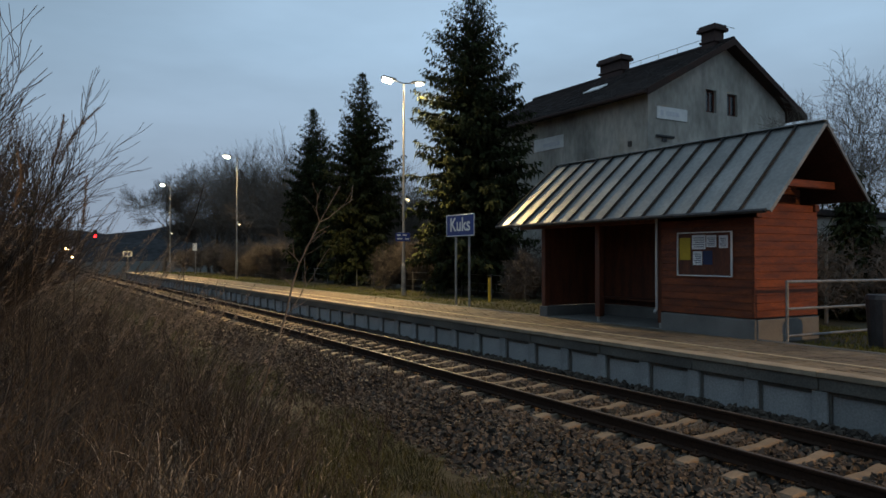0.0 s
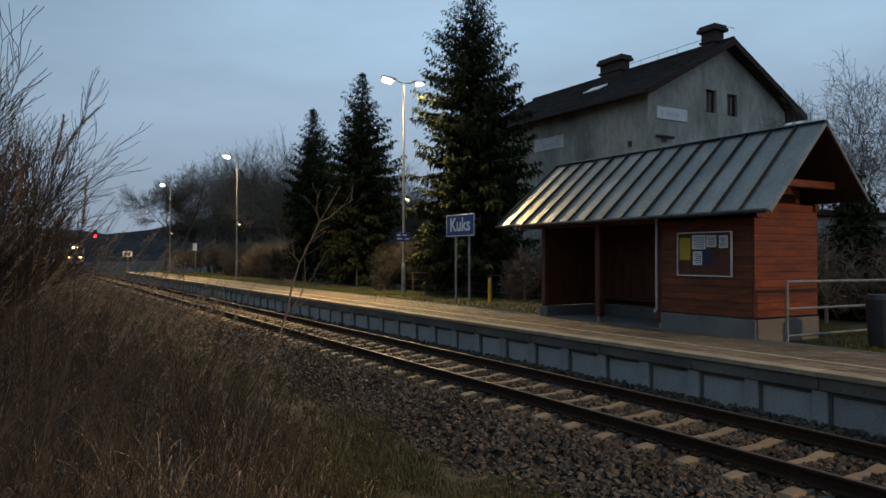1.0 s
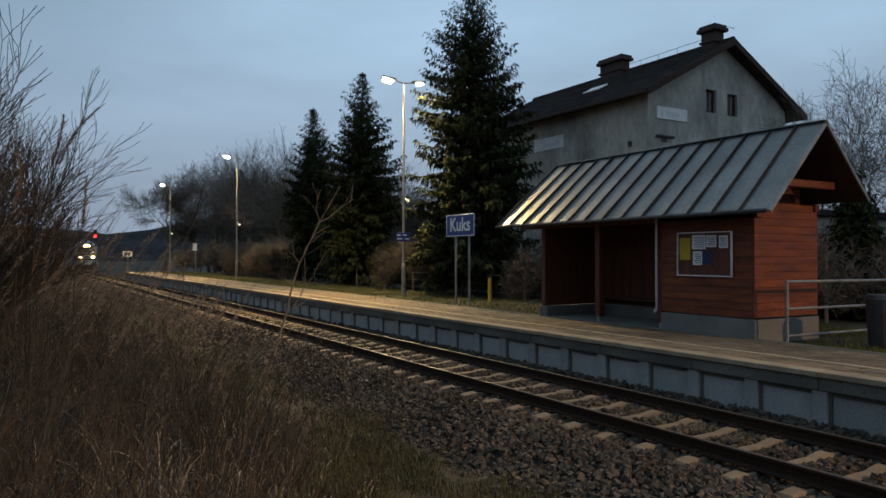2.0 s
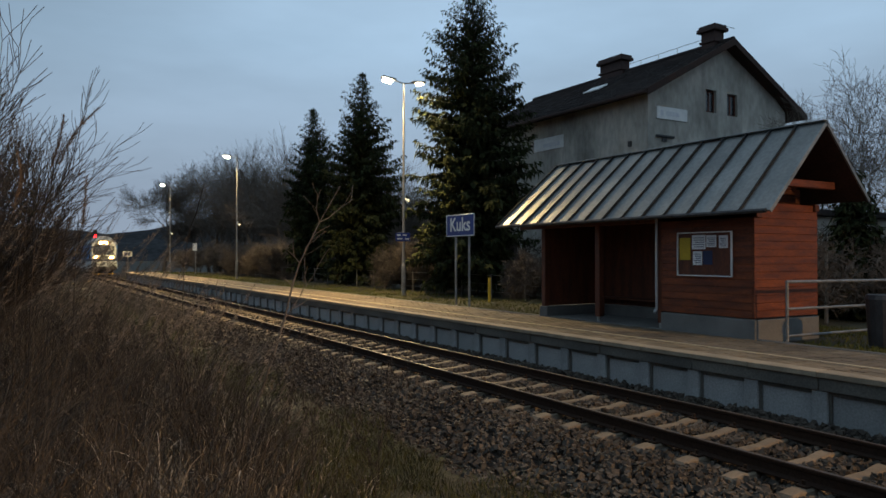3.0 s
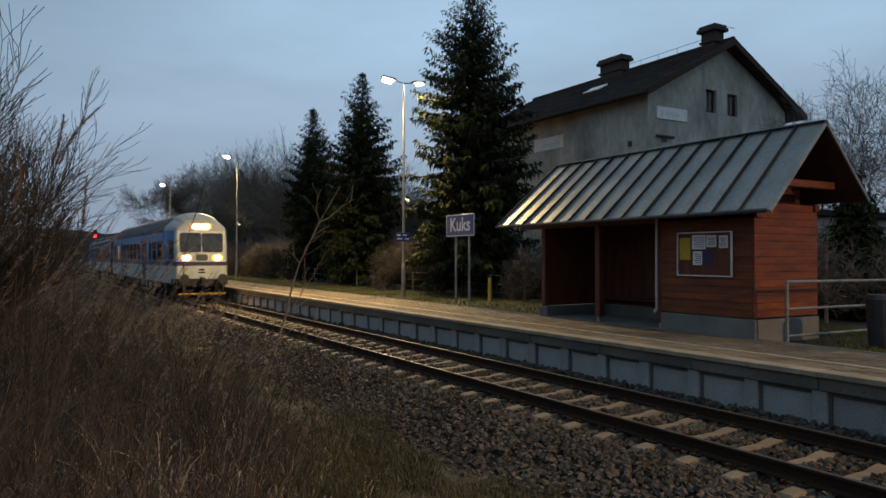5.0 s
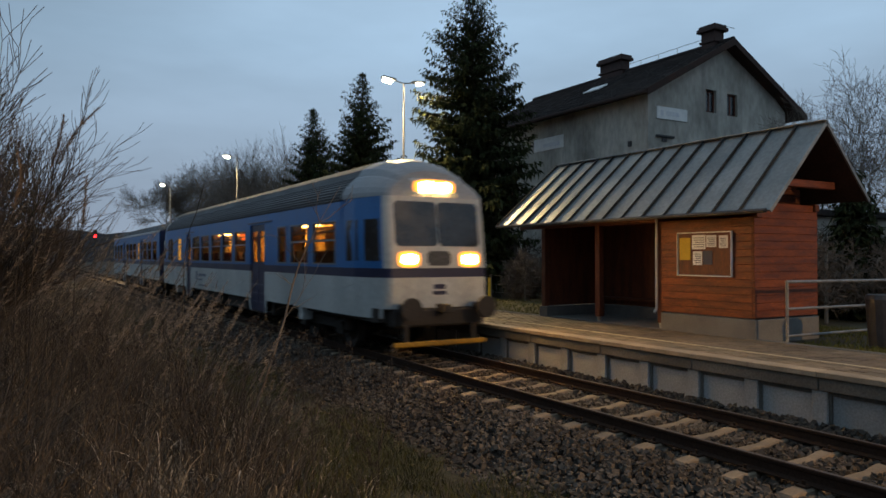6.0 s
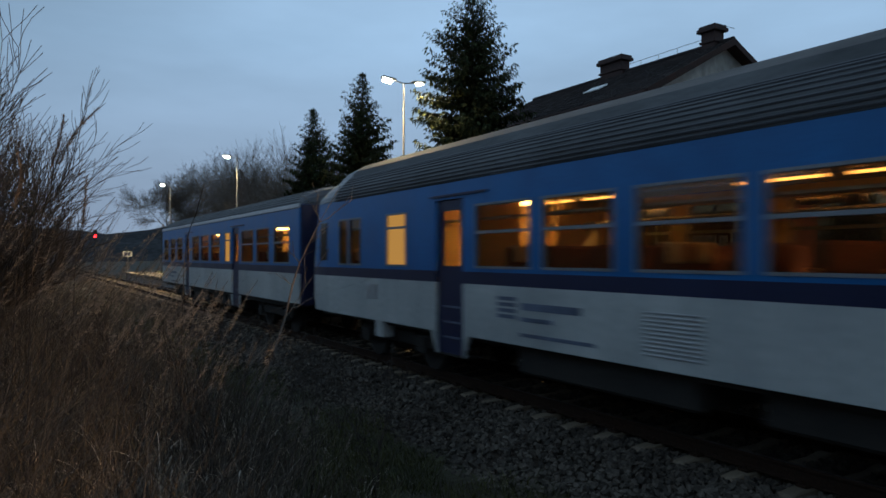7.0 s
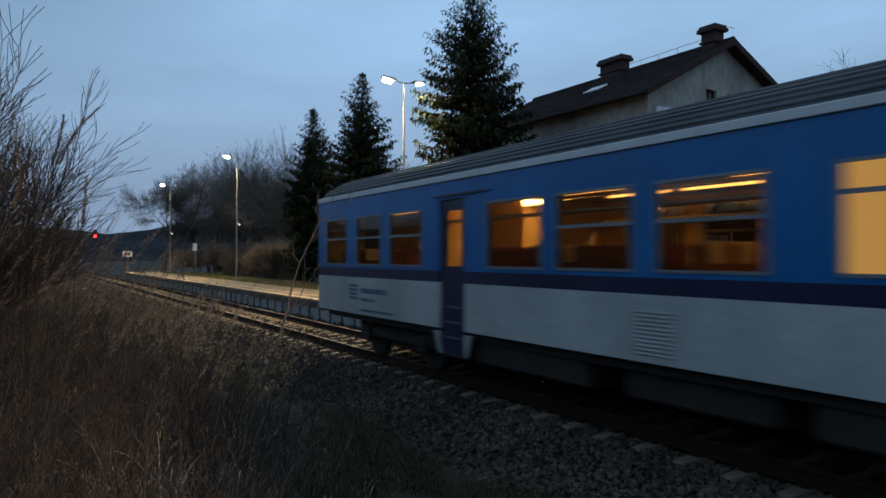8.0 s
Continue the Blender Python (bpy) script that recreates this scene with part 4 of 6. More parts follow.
def side_wall(car, length, y_start, holes, doors, s, low=FLOOR_Z):
    """Bands of one side, with openings for windows and doors. s: -1 or 1."""
    def band(name, z0, z1, mat, th=0.05):
        cuts = [h for h in holes if h[2] < z1 and h[3] > z0] + [(d[0], d[1], 0.4, 3.02) for d in doors]
        us = sorted({y_start, length, *[c[0] for c in cuts], *[c[1] for c in cuts]})
        us = [u for u in us if y_start <= u <= length]
        zs = sorted({z0, z1, *[min(max(c[2], z0), z1) for c in cuts], *[min(max(c[3], z0), z1) for c in cuts]})
        cutout = lambda u, z: not any(c[0] < u < c[1] and c[2] < z < c[3] for c in cuts)
        if z1 > 2:
            return part(name, Build().panel(us, zs, cutout, s * HALF, s * (HALF - th), "y"), mat, car)
        ends = sorted([y_start, length, *[e for d in doors for e in d[:2]]])
        for a, b2 in zip(ends[::2], ends[1::2]):
            part(name, Build().panel([a, b2], [z0, z1], lambda u, z: True, s * HALF, s * (HALF - th), "y"), mat, car)
    band("lower_panel", low, NAVY0, M_TWHITE)
    band("navy_band", NAVY0, NAVY1, M_TNAVY)
    band("upper_panel", NAVY1, EAVE, M_TBLUE)
    cuts = [(h[0], h[1], h[2], h[3]) for h in holes] + [(d[0], d[1], 0.4, 3.02) for d in doors]
    us = sorted({y_start + 0.1, length - 0.1, *[c[0] for c in cuts], *[c[1] for c in cuts]})
    zs = sorted({1.15, 3.04, *[z for h in holes for z in h[2:4]], 3.02})
    part("inner_lining", Build().panel(us, zs, lambda u, z: not any(c[0] < u < c[1] and c[2] < z < c[3] for c in cuts), s * (HALF - 0.058), s * (HALF - 0.07), "y"), M_INNER, car, "cream inner wall lining")
    for y0, y1, z0, z1, cross in holes:
        frosted = abs((y1 - y0) - 0.75) < 0.01 or abs((y1 - y0) - 0.65) < 0.004 and length < 22
        w = 0.035
        zs = [z0 - w, z0, z1, z1 + w]
        zc = z0 + (z1 - z0) * (0.56 if cross else 0.74)
        split = cross or frosted
        if split:
            zs[2:2] = [zc - 0.022, zc + 0.022]
        fr = Build().panel([y0 - w, y0, y1, y1 + w], zs, lambda u, z: not (y0 < u < y1 and z0 < z < z1) or split and abs(z - zc) < 0.02,
                           s * (HALF + 0.012), s * (HALF - 0.045), "y")
        win = part("window", fr, M_FRAME, car, "aluminium-framed carriage window")
        gl = Build()
        xa, xb = sorted((s * (HALF - 0.02), s * (HALF - 0.026)))
        gl.box(xa, xb, y0, y1, z0, z1)
        g = part("glass", gl, M_FROST if frosted else M_TGLASS, win)
        g.visible_shadow = False
    for y0, y1, leaves in doors:
        n = leaves
        for k in range(n):
            a, b2 = y0 + (y1 - y0) * k / n + 0.015, y0 + (y1 - y0) * (k + 1) / n - 0.015
            xa, xb = sorted((s * (HALF - 0.05), s * (HALF - 0.09)))
            m = 0.09 if n > 1 else 0.14
            lf = Build().panel([a, a + m, b2 - m, b2], [0.5, NAVY1 + 0.08, 2.84, 3.02], lambda u, z: not (a + m < u < b2 - m and NAVY1 + 0.08 < z < 2.84), xa, xb, "y")
            d = part("door", lf, M_TNAVY, car, "navy folding carriage door with a lit pane")
            gl = Build()
            xa, xb = sorted((s * (HALF - 0.07), s * (HALF - 0.075)))
            gl.box(xa, xb, a + m, b2 - m, NAVY1 + 0.08, 2.84)
            g = part("glass", gl, M_TGLASS, d)
            g.visible_shadow = False
            for z in (0.75, 1.0, 1.25):
                st = Build()
                xa, xb = sorted((s * (HALF - 0.048), s * (HALF - 0.04)))
                st.box(xa, xb, a + m, b2 - m, z, z + 0.03)
                part("grip_bar", st, M_MARK, d)
        for a, b2 in ((y0 - 0.16, y0), (y1, y1 + 0.16)):    # flared skirts beside the steps
            sk = Build()
            xa, xb = sorted((s * HALF, s * (HALF - 0.06)))
            inner = a if b2 == y0 else b2
            outer = b2 if b2 == y0 else a
            sk.quad((xb, inner, FLOOR_Z + 0.004), (xb, outer, FLOOR_Z + 0.004), (xb, outer, 0.48))
            sk.quad((xa, inner, FLOOR_Z + 0.004), (xa, outer, FLOOR_Z + 0.004), (xa, outer, 0.48))
            sk.quad((xa, inner, FLOOR_Z), (xb, inner, FLOOR_Z), (xb, outer, 0.48), (xa, outer, 0.48))
            part("step_skirt", sk, M_TWHITE, car)
        ra = Build()
        xa, xb = sorted((s * (HALF + 0.01), s * (HALF + 0.03)))
        ra.box(xa, xb, y0 - 0.7 if n == 1 else y0 - 0.75, y1 + 0.15, 3.06, 3.10, 0.004)
        part("door_rail", ra, M_TNAVY, car)
        stp = Build()
        xa, xb = sorted((s * (HALF - 0.05), s * (HALF - 0.3)))
        stp.box(xa, xb, y0, y1, 0.46, 0.50, 0.006)
        part("step", stp, M_UNDER, car)


def roof_shell(car, y0, y1, prof, ribs, mat, ribmat, top_from):
    """Roof as a shell over the half outline prof of (x, z), with raised ribs along its lower part."""
    full = [(-x, z) for x, z in prof] + [(x, z) for x, z in prof[::-1]][1:]
    b = Build()
    inner = [(x * 0.96, z - 0.05) for x, z in full]
    b.sweep(full + inner[::-1], y0, y1)
    part("roof", b, mat, car, smooth=False)
    for s in (-1, 1):
        rb = Build()
        for k in range(ribs):
            t = (k + 0.5) / ribs * top_from
            seg = t * (len(prof) - 1)
            i = min(int(seg), len(prof) - 2)
            f = seg - i
            x = prof[i][0] + (prof[i + 1][0] - prof[i][0]) * f
            z = prof[i][1] + (prof[i + 1][1] - prof[i][1]) * f
            rb.tube((s * x, y0 + 0.05, z), (s * x, y1 - 0.05, z), 0.020, n=6)
        tagged(part("roof_ribs", rb, ribmat, car, "long raised roof ribs"), kind="stuff")


def interior(car, y0, y1, doors, seat_gap=0.95):
    b = Build()
    b.box(-1.38, 1.38, y0, y1, FLOOR_Z + 0.25, FLOOR_Z + 0.31)
    part("floor", b, M_UNDER, car)
    b = Build()
    b.box(-1.36, 1.36, y0, y1, 3.05, 3.09)
    part("inner_ceiling", b, M_INNER, car)
    for x in (-0.45, 0.45):
        b = Build()
        b.box(x - 0.06, x + 0.06, y0 + 0.6, y1 - 0.6, 3.03, 3.048)
        part("tube_tray", b, M_TRIM, car)
        y, k = y0 + 0.9, 0
        while y < y1 - 1.8:
            if (k + (x > 0)) % 3:
                b = Build()
                b.box(x - 0.035, x + 0.035, y, y + 1.15, 3.0, 3.028, 0.008)
                part("tube_light", b, M_TUBE, car, "warm glowing ceiling tube")
            y += 1.45
            k += 1
    for s in (-1, 1):
        b = Build()
        b.box(s * 1.17 - 0.16, s * 1.17 + 0.16, y0 + 0.3, y1 - 0.3, 2.66, 2.69)
        part("luggage_rack", b, M_TRIM, car)
    stops = sorted([y for d in doors for y in (d[0] - 0.12, d[1] + 0.12)])
    for y in stops + [y0 + 0.02, y1 - 0.06]:
        for s in (-1, 1):
            b = Build()
            xa, xb = sorted((s * 0.36, s * 1.37))
            b.box(xa, xb, y, y + 0.04, 1.15, 3.05, 0.004)
            part("partition", b, M_INNER, car, "cream partition wall")
    for d in doors:
        b = Build()
        b.box(-0.3, 0.3, d[0] + 0.1, d[1] - 0.1, 3.0, 3.045)
        part("vestibule_light", b, M_VEST, car, "warm glowing vestibule light")
        b = Build()
        b.box(1.20, 1.24, d[0] - 0.1, d[1] + 0.1, 1.15, 3.05)
        part("vestibule_wall", b, M_INNER, car, "cream vestibule wall")
    y = y0 + 0.5
    k = 0
    seat = Build()
    seat.box(-0.5, 0.5, -0.06, 0.06, 0.38, 1.08, 0.04)
    seat.box(-0.5, 0.5, 0.05, 0.50, 0.36, 0.48, 0.04)
    seat.box(-0.4, 0.4, 0.1, 0.4, 0.0, 0.36, 0.02)
    me = seat.mesh("seat", M_SEAT)
    cov = Build()
    for x in (-0.24, 0.24):
        cov.box(x - 0.17, x + 0.17, -0.075, 0.075, 0.84, 1.10, 0.03)
    me_cov = cov.mesh("headrest_cover", M_COVER)
    while y < y1 - 0.6:
        if not any(d[0] - 0.6 < y < d[1] + 0.6 for d in doors):
            for x in (-0.86, 0.86):
                o = part("seat", me, None, car)
                o.matrix_basis = pose(x, y, 1.15, 0, 0, 180 * (k % 2))
                if (k + (x > 0)) % 3 == 0:
                    part("headrest_cover", me_cov, None, o, "pale cloth headrest covers")
        y += seat_gap
        k += 1


def running_gear(car, y0, y1, length):
    for yc in (y0, y1):
        b = Build()
        for s in (-1, 1):
            b.box(s * 1.02 - 0.07, s * 1.02 + 0.07, yc - 1.6, yc + 1.6, 0.42, 0.68, 0.03)
            for o in (-1.2, 1.2):
                b.box(s * 1.05 - 0.11, s * 1.05 + 0.11, yc + o - 0.17, yc + o + 0.17, 0.32, 0.62, 0.03)
                b.tube((s * 1.06, yc + o - 0.3, 0.62), (s * 1.06, yc + o - 0.3, 0.86), 0.08, n=8)
                b.tube((s * 1.06, yc + o + 0.3, 0.62), (s * 1.06, yc + o + 0.3, 0.86), 0.08, n=8)
        b.box(-0.95, 0.95, yc - 0.3, yc + 0.3, 0.45, 0.8, 0.03)
        bg = part("bogie", b, M_UNDER, car, "dark bogie with axle boxes and springs")
        for o in (-1.2, 1.2):
            w = Build()
            for s in (-1, 1):
                w.tube((s * 0.72, yc + o, 0.43), (s * 0.86, yc + o, 0.43), 0.43, n=24)
                w.tube((s * 0.69, yc + o, 0.43), (s * 0.72, yc + o, 0.43), 0.455, n=24)
            w.tube((-0.7, yc + o, 0.43), (0.7, yc + o, 0.43), 0.08, n=10)
            part("wheelset", w, M_UNDER, bg)
    for a, b2, w in ((0.30, 0.40, 1.25), (0.42, 0.52, 1.2), (0.55, 0.68, 1.25)):
        b = Build()
        b.box(-w, w, length * a, length * b2, 0.40, FLOOR_Z + 0.02, 0.04)
        part("equipment_box", b, M_UNDER, car)
    b = Build()
    b.box(-1.3, 1.3, 0.5, length - 0.3, FLOOR_Z - 0.08, FLOOR_Z + 0.2)
    part("underframe", b, M_UNDER, car)


def buffers(car, y, s):
    for x in (-0.88, 0.88):
        b = Build()
        b.tube((x, y, 1.05), (x, y + s * 0.42, 1.05), 0.09, n=12)
        b.tube((x, y + s * 0.40, 1.05), (x, y + s * 0.45, 1.05), 0.23, n=16)
        part("buffer", b, M_UNDER, car)
    b = Build()
    b.box(-0.09, 0.09, min(y, y + s * 0.35), max(y, y + s * 0.35), 0.95, 1.12, 0.02)
    part("coupling", b, M_UNDER, car)


def lettering(car, y0, s):
    """A dark square mark and bars of writing too blurred to read."""
    x = s * (HALF + 0.004)
    b = Build()
    xa, xb = sorted((x, x - s * 0.003))
    for k in range(4):
        b.box(xa, xb, y0 + 1.5, y0 + 1.95, 1.20 + 0.085 * k, 1.255 + 0.085 * k)
    part("company_mark", b, M_MARK, car)
    for a, b2, z, h in ((0.15, 1.38, 1.34, 0.10), (0.7, 1.38, 1.18, 0.06), (-0.1, 1.4, 0.97, 0.05)):
        b = Build()
        b.box(xa, xb, y0 + a, y0 + b2, z, z + h)
        part("writing_bar", b, M_MARK, car)


def grille(car, y0, y1, z0, z1, s):
    n = 11
    for k in range(n):
        z = z0 + (z1 - z0) * k / n
        b = Build()
        xa, xb = sorted((s * (HALF + 0.012), s * (HALF - 0.002)))
        b.box(xa, xb, y0, y1, z, z + 0.022, 0.004)
        part("grille_slat", b, M_TRIM, car)


def oval(x, z, w, h, y0, y1):
    """A plate with rounded ends, facing along y."""
    b = Build()
    n = 24
    ring = []
    for i in range(n):
        t = 2 * math.pi * i / n
        c, s = math.cos(t), math.sin(t)
        ring.append((x + w / 2 * math.copysign(abs(c) ** 0.6, c), z + h / 2 * math.copysign(abs(s) ** 0.6, s)))
    b.sweep(ring, y0, y1)
    return b


def build_railcar():
    L = 24.6
    car = thing("railcar", "blue and pale grey diesel railcar with lit headlights", "train", at=pose(TRACK, 145, 0))
    R = lambda a, b2: (L - b2, L - a)          # places counted from the rear end
    wz = (1.94, 2.86)
    wins = [(*R(a, b2), *wz, c) for a, b2, c in ((1.66, 2.08, 0), (2.22, 2.76, 0), (4.0, 4.75, 0), (7.1, 8.4, 1), (8.72, 10.0, 1), (10.4, 11.75, 1), (12.03, 13.3, 1), (13.72, 14.95, 1),
                                                 (18.2, 18.85, 0), (19.25, 20.5, 1), (20.9, 22.25, 1))]
    doors = [(*R(5.85, 6.7), 1), (*R(15.45, 16.95), 2)]
    CAB = 2.0
    for s in (-1, 1):
        side_wall(car, L - 1.4, CAB, wins, doors, s)
        lettering(car, L - 9.6 if s < 0 else 15.0, s)
        grille(car, L - 11.3, L - 10.5, 0.98, 1.50, s)
        grille(car, L - 3.6, L - 3.1, 1.25, 1.55, s)
        for yy in (L - 3.75, L - 20.1):
            g = Build()
            xa, xb = sorted((s * (HALF - 0.02), s * (HALF - 0.30)))
            g.box(xa, xb, yy, yy + 0.32, 0.52, FLOOR_Z + 0.03, 0.02)
            part("drain_box", g, M_TWHITE, car, "pale box below the skirt")
    prof = [(x, 3.30 + (z - 3.30) * 1.17) for x, z in [(1.45, 3.30), (1.44, 3.40), (1.37, 3.52), (1.24, 3.64), (1.12, 3.73), (1.06, 3.76), (0.95, 3.90), (0.6, 4.06), (0.2, 4.13), (0.0, 4.14)]]
    roof_shell(car, CAB, L - 1.4, prof, 9, M_TROOF, M_TROOFDARK, 0.50)
    before = set(car.children_recursive)
    # cab: sections from the nose back
    stations = [(0.0, 1.10, 0.60), (0.06, 1.165, 0.65), (0.18, 1.215, 0.72), (0.6, 1.31, 0.87), (1.25, 1.42, 0.97), (CAB, HALF, 1.0)]
    zrows = {"lower": [1.04, 1.3, NAVY0], "navy": [NAVY0, NAVY1], "upper": [NAVY1, 2.2, 2.6, 3.0, 3.32]}

    def pt(st, side, z):
        y, w, r = st
        back = 0.13 * max(0.0, z - 1.9) * (1 - y / CAB)
        low = 0.06 * max(0.0, 1.2 - z) * (1 - y / CAB)
        return (side * w * (1 - 0.03 * max(0, z - 2.6)), y + back + low, z)

    def shell(rows, name, mat, face=True):
        b = Build()
        for i in range(len(rows) - 1):
            for s in (-1, 1):
                for a, c in zip(stations, stations[1:]):
                    b.quad(pt(a, s, rows[i]), pt(c, s, rows[i]), pt(c, s, rows[i + 1]), pt(a, s, rows[i + 1]))
            if face:
                b.quad(pt(stations[0], -1, rows[i]), pt(stations[0], 1, rows[i]), pt(stations[0], 1, rows[i + 1]), pt(stations[0], -1, rows[i + 1]))
        return part(name, b, mat, car)
    shell(zrows["lower"], "cab_lower_shell", M_TWHITE)
    for s in (-1, 1):
        b = Build()
        for a, c in zip(stations[2:], stations[3:]):
            b.quad(pt(a, s, FLOOR_Z), pt(c, s, FLOOR_Z), pt(c, s, 1.04), pt(a, s, 1.04))
        part("cab_side_skirt", b, M_TWHITE, car)
    shell(zrows["navy"], "cab_navy_band", M_TNAVY)
    # sides blue, face and corners pale
    sides, f = {-1: Build(), 1: Build()}, Build()
    rows = zrows["upper"]
    for i in range(len(rows) - 1):
        for s in (-1, 1):
            for k, (a, c) in enumerate(zip(stations, stations[1:])):
                (f if k < 2 else sides[s]).quad(pt(a, s, rows[i]), pt(c, s, rows[i]), pt(c, s, rows[i + 1]), pt(a, s, rows[i + 1]))
        f.quad(pt(stations[0], -1, rows[i]), pt(stations[0], 1, rows[i]), pt(stations[0], 1, rows[i + 1]), pt(stations[0], -1, rows[i + 1]))
    for b in sides.values():
        part("cab_side_shell", b, M_TBLUE, car)
    part("cab_face", f, M_TWHITE, car, "pale grey cab front")
    # cab roof cap
    b = Build()
    rings = []
    for st in stations:
        y, w, r = st
        back = 0.13 * 1.42 * (1 - y / CAB)
        ring = []
        full = [(-x, z) for x, z in prof] + [(x, z) for x, z in prof[::-1]][1:]
        for x, z in full:
            zz = 3.32 + max(0, z - 3.32) * r
            ring.append((x / 1.45 * w * (1 - 0.03 * 0.72 * (1 - y / CAB)), y + back + 0.45 * max(0, zz - 3.32) * (1 - y / CAB), zz))
        rings.append(ring)
    for p, q in zip(rings, rings[1:]):
        for i in range(len(p) - 1):
            b.quad(p[i], p[i + 1], q[i + 1], q[i])
    b.quad(*rings[0])
    part("cab_roof", b, M_TCAB, car, "smooth pale cab roof")

    def facepanel(name, x0, x1, z0, z1, mat, off=0.012, parent=None, label=""):
        g = Build()
        def fp(x, z, o):
            y = 0.13 * max(0.0, z - 1.9) + 0.06 * max(0.0, 1.2 - z)
            return (x, y - o, z)
        c = 0.07 * min(1, (z1 - z0) / 0.3)
        ring = [(x0 + c, z0), (x1 - c, z0), (x1, z0 + c), (x1, z1 - c), (x1 - c, z1), (x0 + c, z1), (x0, z1 - c), (x0, z0 + c)]
        fr, bk = [fp(x, z, off) for x, z in ring], [fp(x, z, -0.01) for x, z in ring]
        g.quad(*fr)
        for i in range(8):
            j = (i + 1) % 8
            g.quad(fr[i], fr[j], bk[j], bk[i])
        return part(name, g, mat, parent or car, label)
    facepanel("windscreen", -1.0, -0.012, 2.30, 3.22, M_GLASSDARK, label="dark windscreen pane")
    facepanel("windscreen", 0.012, 1.0, 2.30, 3.22, M_GLASSDARK, label="dark windscreen pane")
    for x in (-0.72, 0.72):
        facepanel("light_cluster", x - 0.22, x + 0.22, 1.90, 2.16, M_BLACK, 0.02)
        g = oval(x, 2.03, 0.32, 0.20, -0.05, -0.02)
        hl = part("headlight", g, M_HEAD, car, "bright amber-white headlight")
        # wider glowing plate behind the lamp draws its halo
        g = oval(x, 2.03, 0.50, 0.33, -0.03, 0.0)
        part("reflector", g, M_HALO, hl, "amber plate glowing as headlight halo")
    g = Build()
    g.box(-0.58, 0.58, -0.06, 0.25, -0.17, 0.17, 0.05, mat=pose(0, 0.33, 3.54))
    pod = part("top_light_pod", g, M_TWHITE, car)
    for x in (-0.185, 0.185):
        g = oval(x, 3.535, 0.365, 0.21, 0.21, 0.25)
        part("headlight", g, M_HEAD, pod, "bright amber-white top headlight")
    g = oval(0, 3.535, 0.98, 0.32, 0.235, 0.268)
    part("reflector", g, M_HALO, pod, "amber plate glowing as headlight halo")
    facepanel("number_plate_bar", -0.16, 0.16, 1.30, 1.38, M_TNAVY, 0.01)
    facepanel("front_mark", -0.14, 0.14, 1.42, 1.52, M_TNAVY, 0.01)
    facepanel("front_hatch", -0.28, 0.28, 1.90, 2.2, M_TROOF, 0.015)
    for s in (-1, 1):
        for y0, y1 in ((1.10, 1.68), (0.28, 0.82)):
            g = Build()

            def cab_pt(y, z, off):
                w = float(np.interp(y, [st[0] for st in stations], [st[1] for st in stations]))
                return (s * (w * (1 - 0.03 * max(0, z - 2.6)) + off), y + 0.13 * max(0.0, z - 1.9) * (1 - y / CAB), z)
            ring = [(y0, 2.0), (y1, 2.0), (y1, 2.43), (y1, 2.86), (y0, 2.86), (y0, 2.43)]
            fr, bk = [cab_pt(y, z, 0.012) for y, z in ring], [cab_pt(y, z, -0.02) for y, z in ring]
            g.quad(*fr)
            for i in range(6):
                j = (i + 1) % 6
                g.quad(fr[i], fr[j], bk[j], bk[i])
            part("cab_window", g, M_GLASSDARK, car, "dark cab side window")
        wp = Build()
        wp.tube((s * 0.45, -0.03 + 0.09, 2.36), (s * 0.25, 0.2, 3.0), 0.012, n=5)
        part("wiper", wp, M_BLACK, car)
    # the face stands a little behind the buffers
    for o in [o for o in car.children_recursive if o not in before]:
        for vtx in o.data.vertices:
            vtx.co.y = 0.22 + vtx.co.y * (CAB - 0.22) / CAB
    # the rear cab is the front one turned about, shorter and unlit
    for o in [o for o in car.children_recursive if o not in before]:
        if o.name.split(".")[0] in ("cab_window", "reflector", "wiper"):
            continue
        me = o.data.copy()
        for vtx in me.vertices:
            y = (vtx.co.y - 0.22) * CAB / (CAB - 0.22)
            w = float(np.interp(y, [st[0] for st in stations], [st[1] for st in stations]))
            vtx.co.x *= (HALF - (HALF - w) * 0.3) / w
            vtx.co.y = L + 0.14 - (vtx.co.y - 0.22) * 0.866
        me.flip_normals()
        for i, mt in enumerate(me.materials):
            if mt.name == M_HEAD.name:
                me.materials[i] = M_GLASSDARK
        part(o.name.split(".")[0], me, None, car)
    for s in (-1, 1):
        g = Build()
        xa, xb = sorted((s * (HALF - 0.03), s * (HALF + 0.004)))
        g.box(xa, xb, L - 0.92, L - 0.48, 2.0, 2.86, 0.01)
        part("cab_window", g, M_GLASSDARK, car, "dark cab side window")
    # under the nose
    b = Build()
    b.box(-1.08, 1.08, 0.2, 0.55, 0.66, 1.02, 0.04)
    part("buffer_beam", b, M_UNDER, car)
    b = Build()
    b.box(-1.1, 1.1, 0.12, 0.18, 0.27, 0.37, 0.02)
    part("rail_guard", b, M_GUARD, car, "yellow-painted rail guard bar")
    for x in (-0.8, 0.8):
        b = Build()
        b.box(x - 0.05, x + 0.05, 0.16, 0.24, 0.3, 0.7, 0.01)
        part("guard_bracket", b, M_UNDER, car)
    buffers(car, 0.22, -1)
    buffers(car, L - 0.2, 1)
    b = Build()
    b.box(-1.4, 1.4, CAB + 0.02, CAB + 0.08, 1.1, 3.3)
    part("cab_bulkhead", b, M_BLACK, car)
    # unseen black wall added to keep interior light from leaking out behind
    b = Build()
    b.box(-1.38, 1.38, L - 1.44, L - 1.40, 0.9, 3.3)
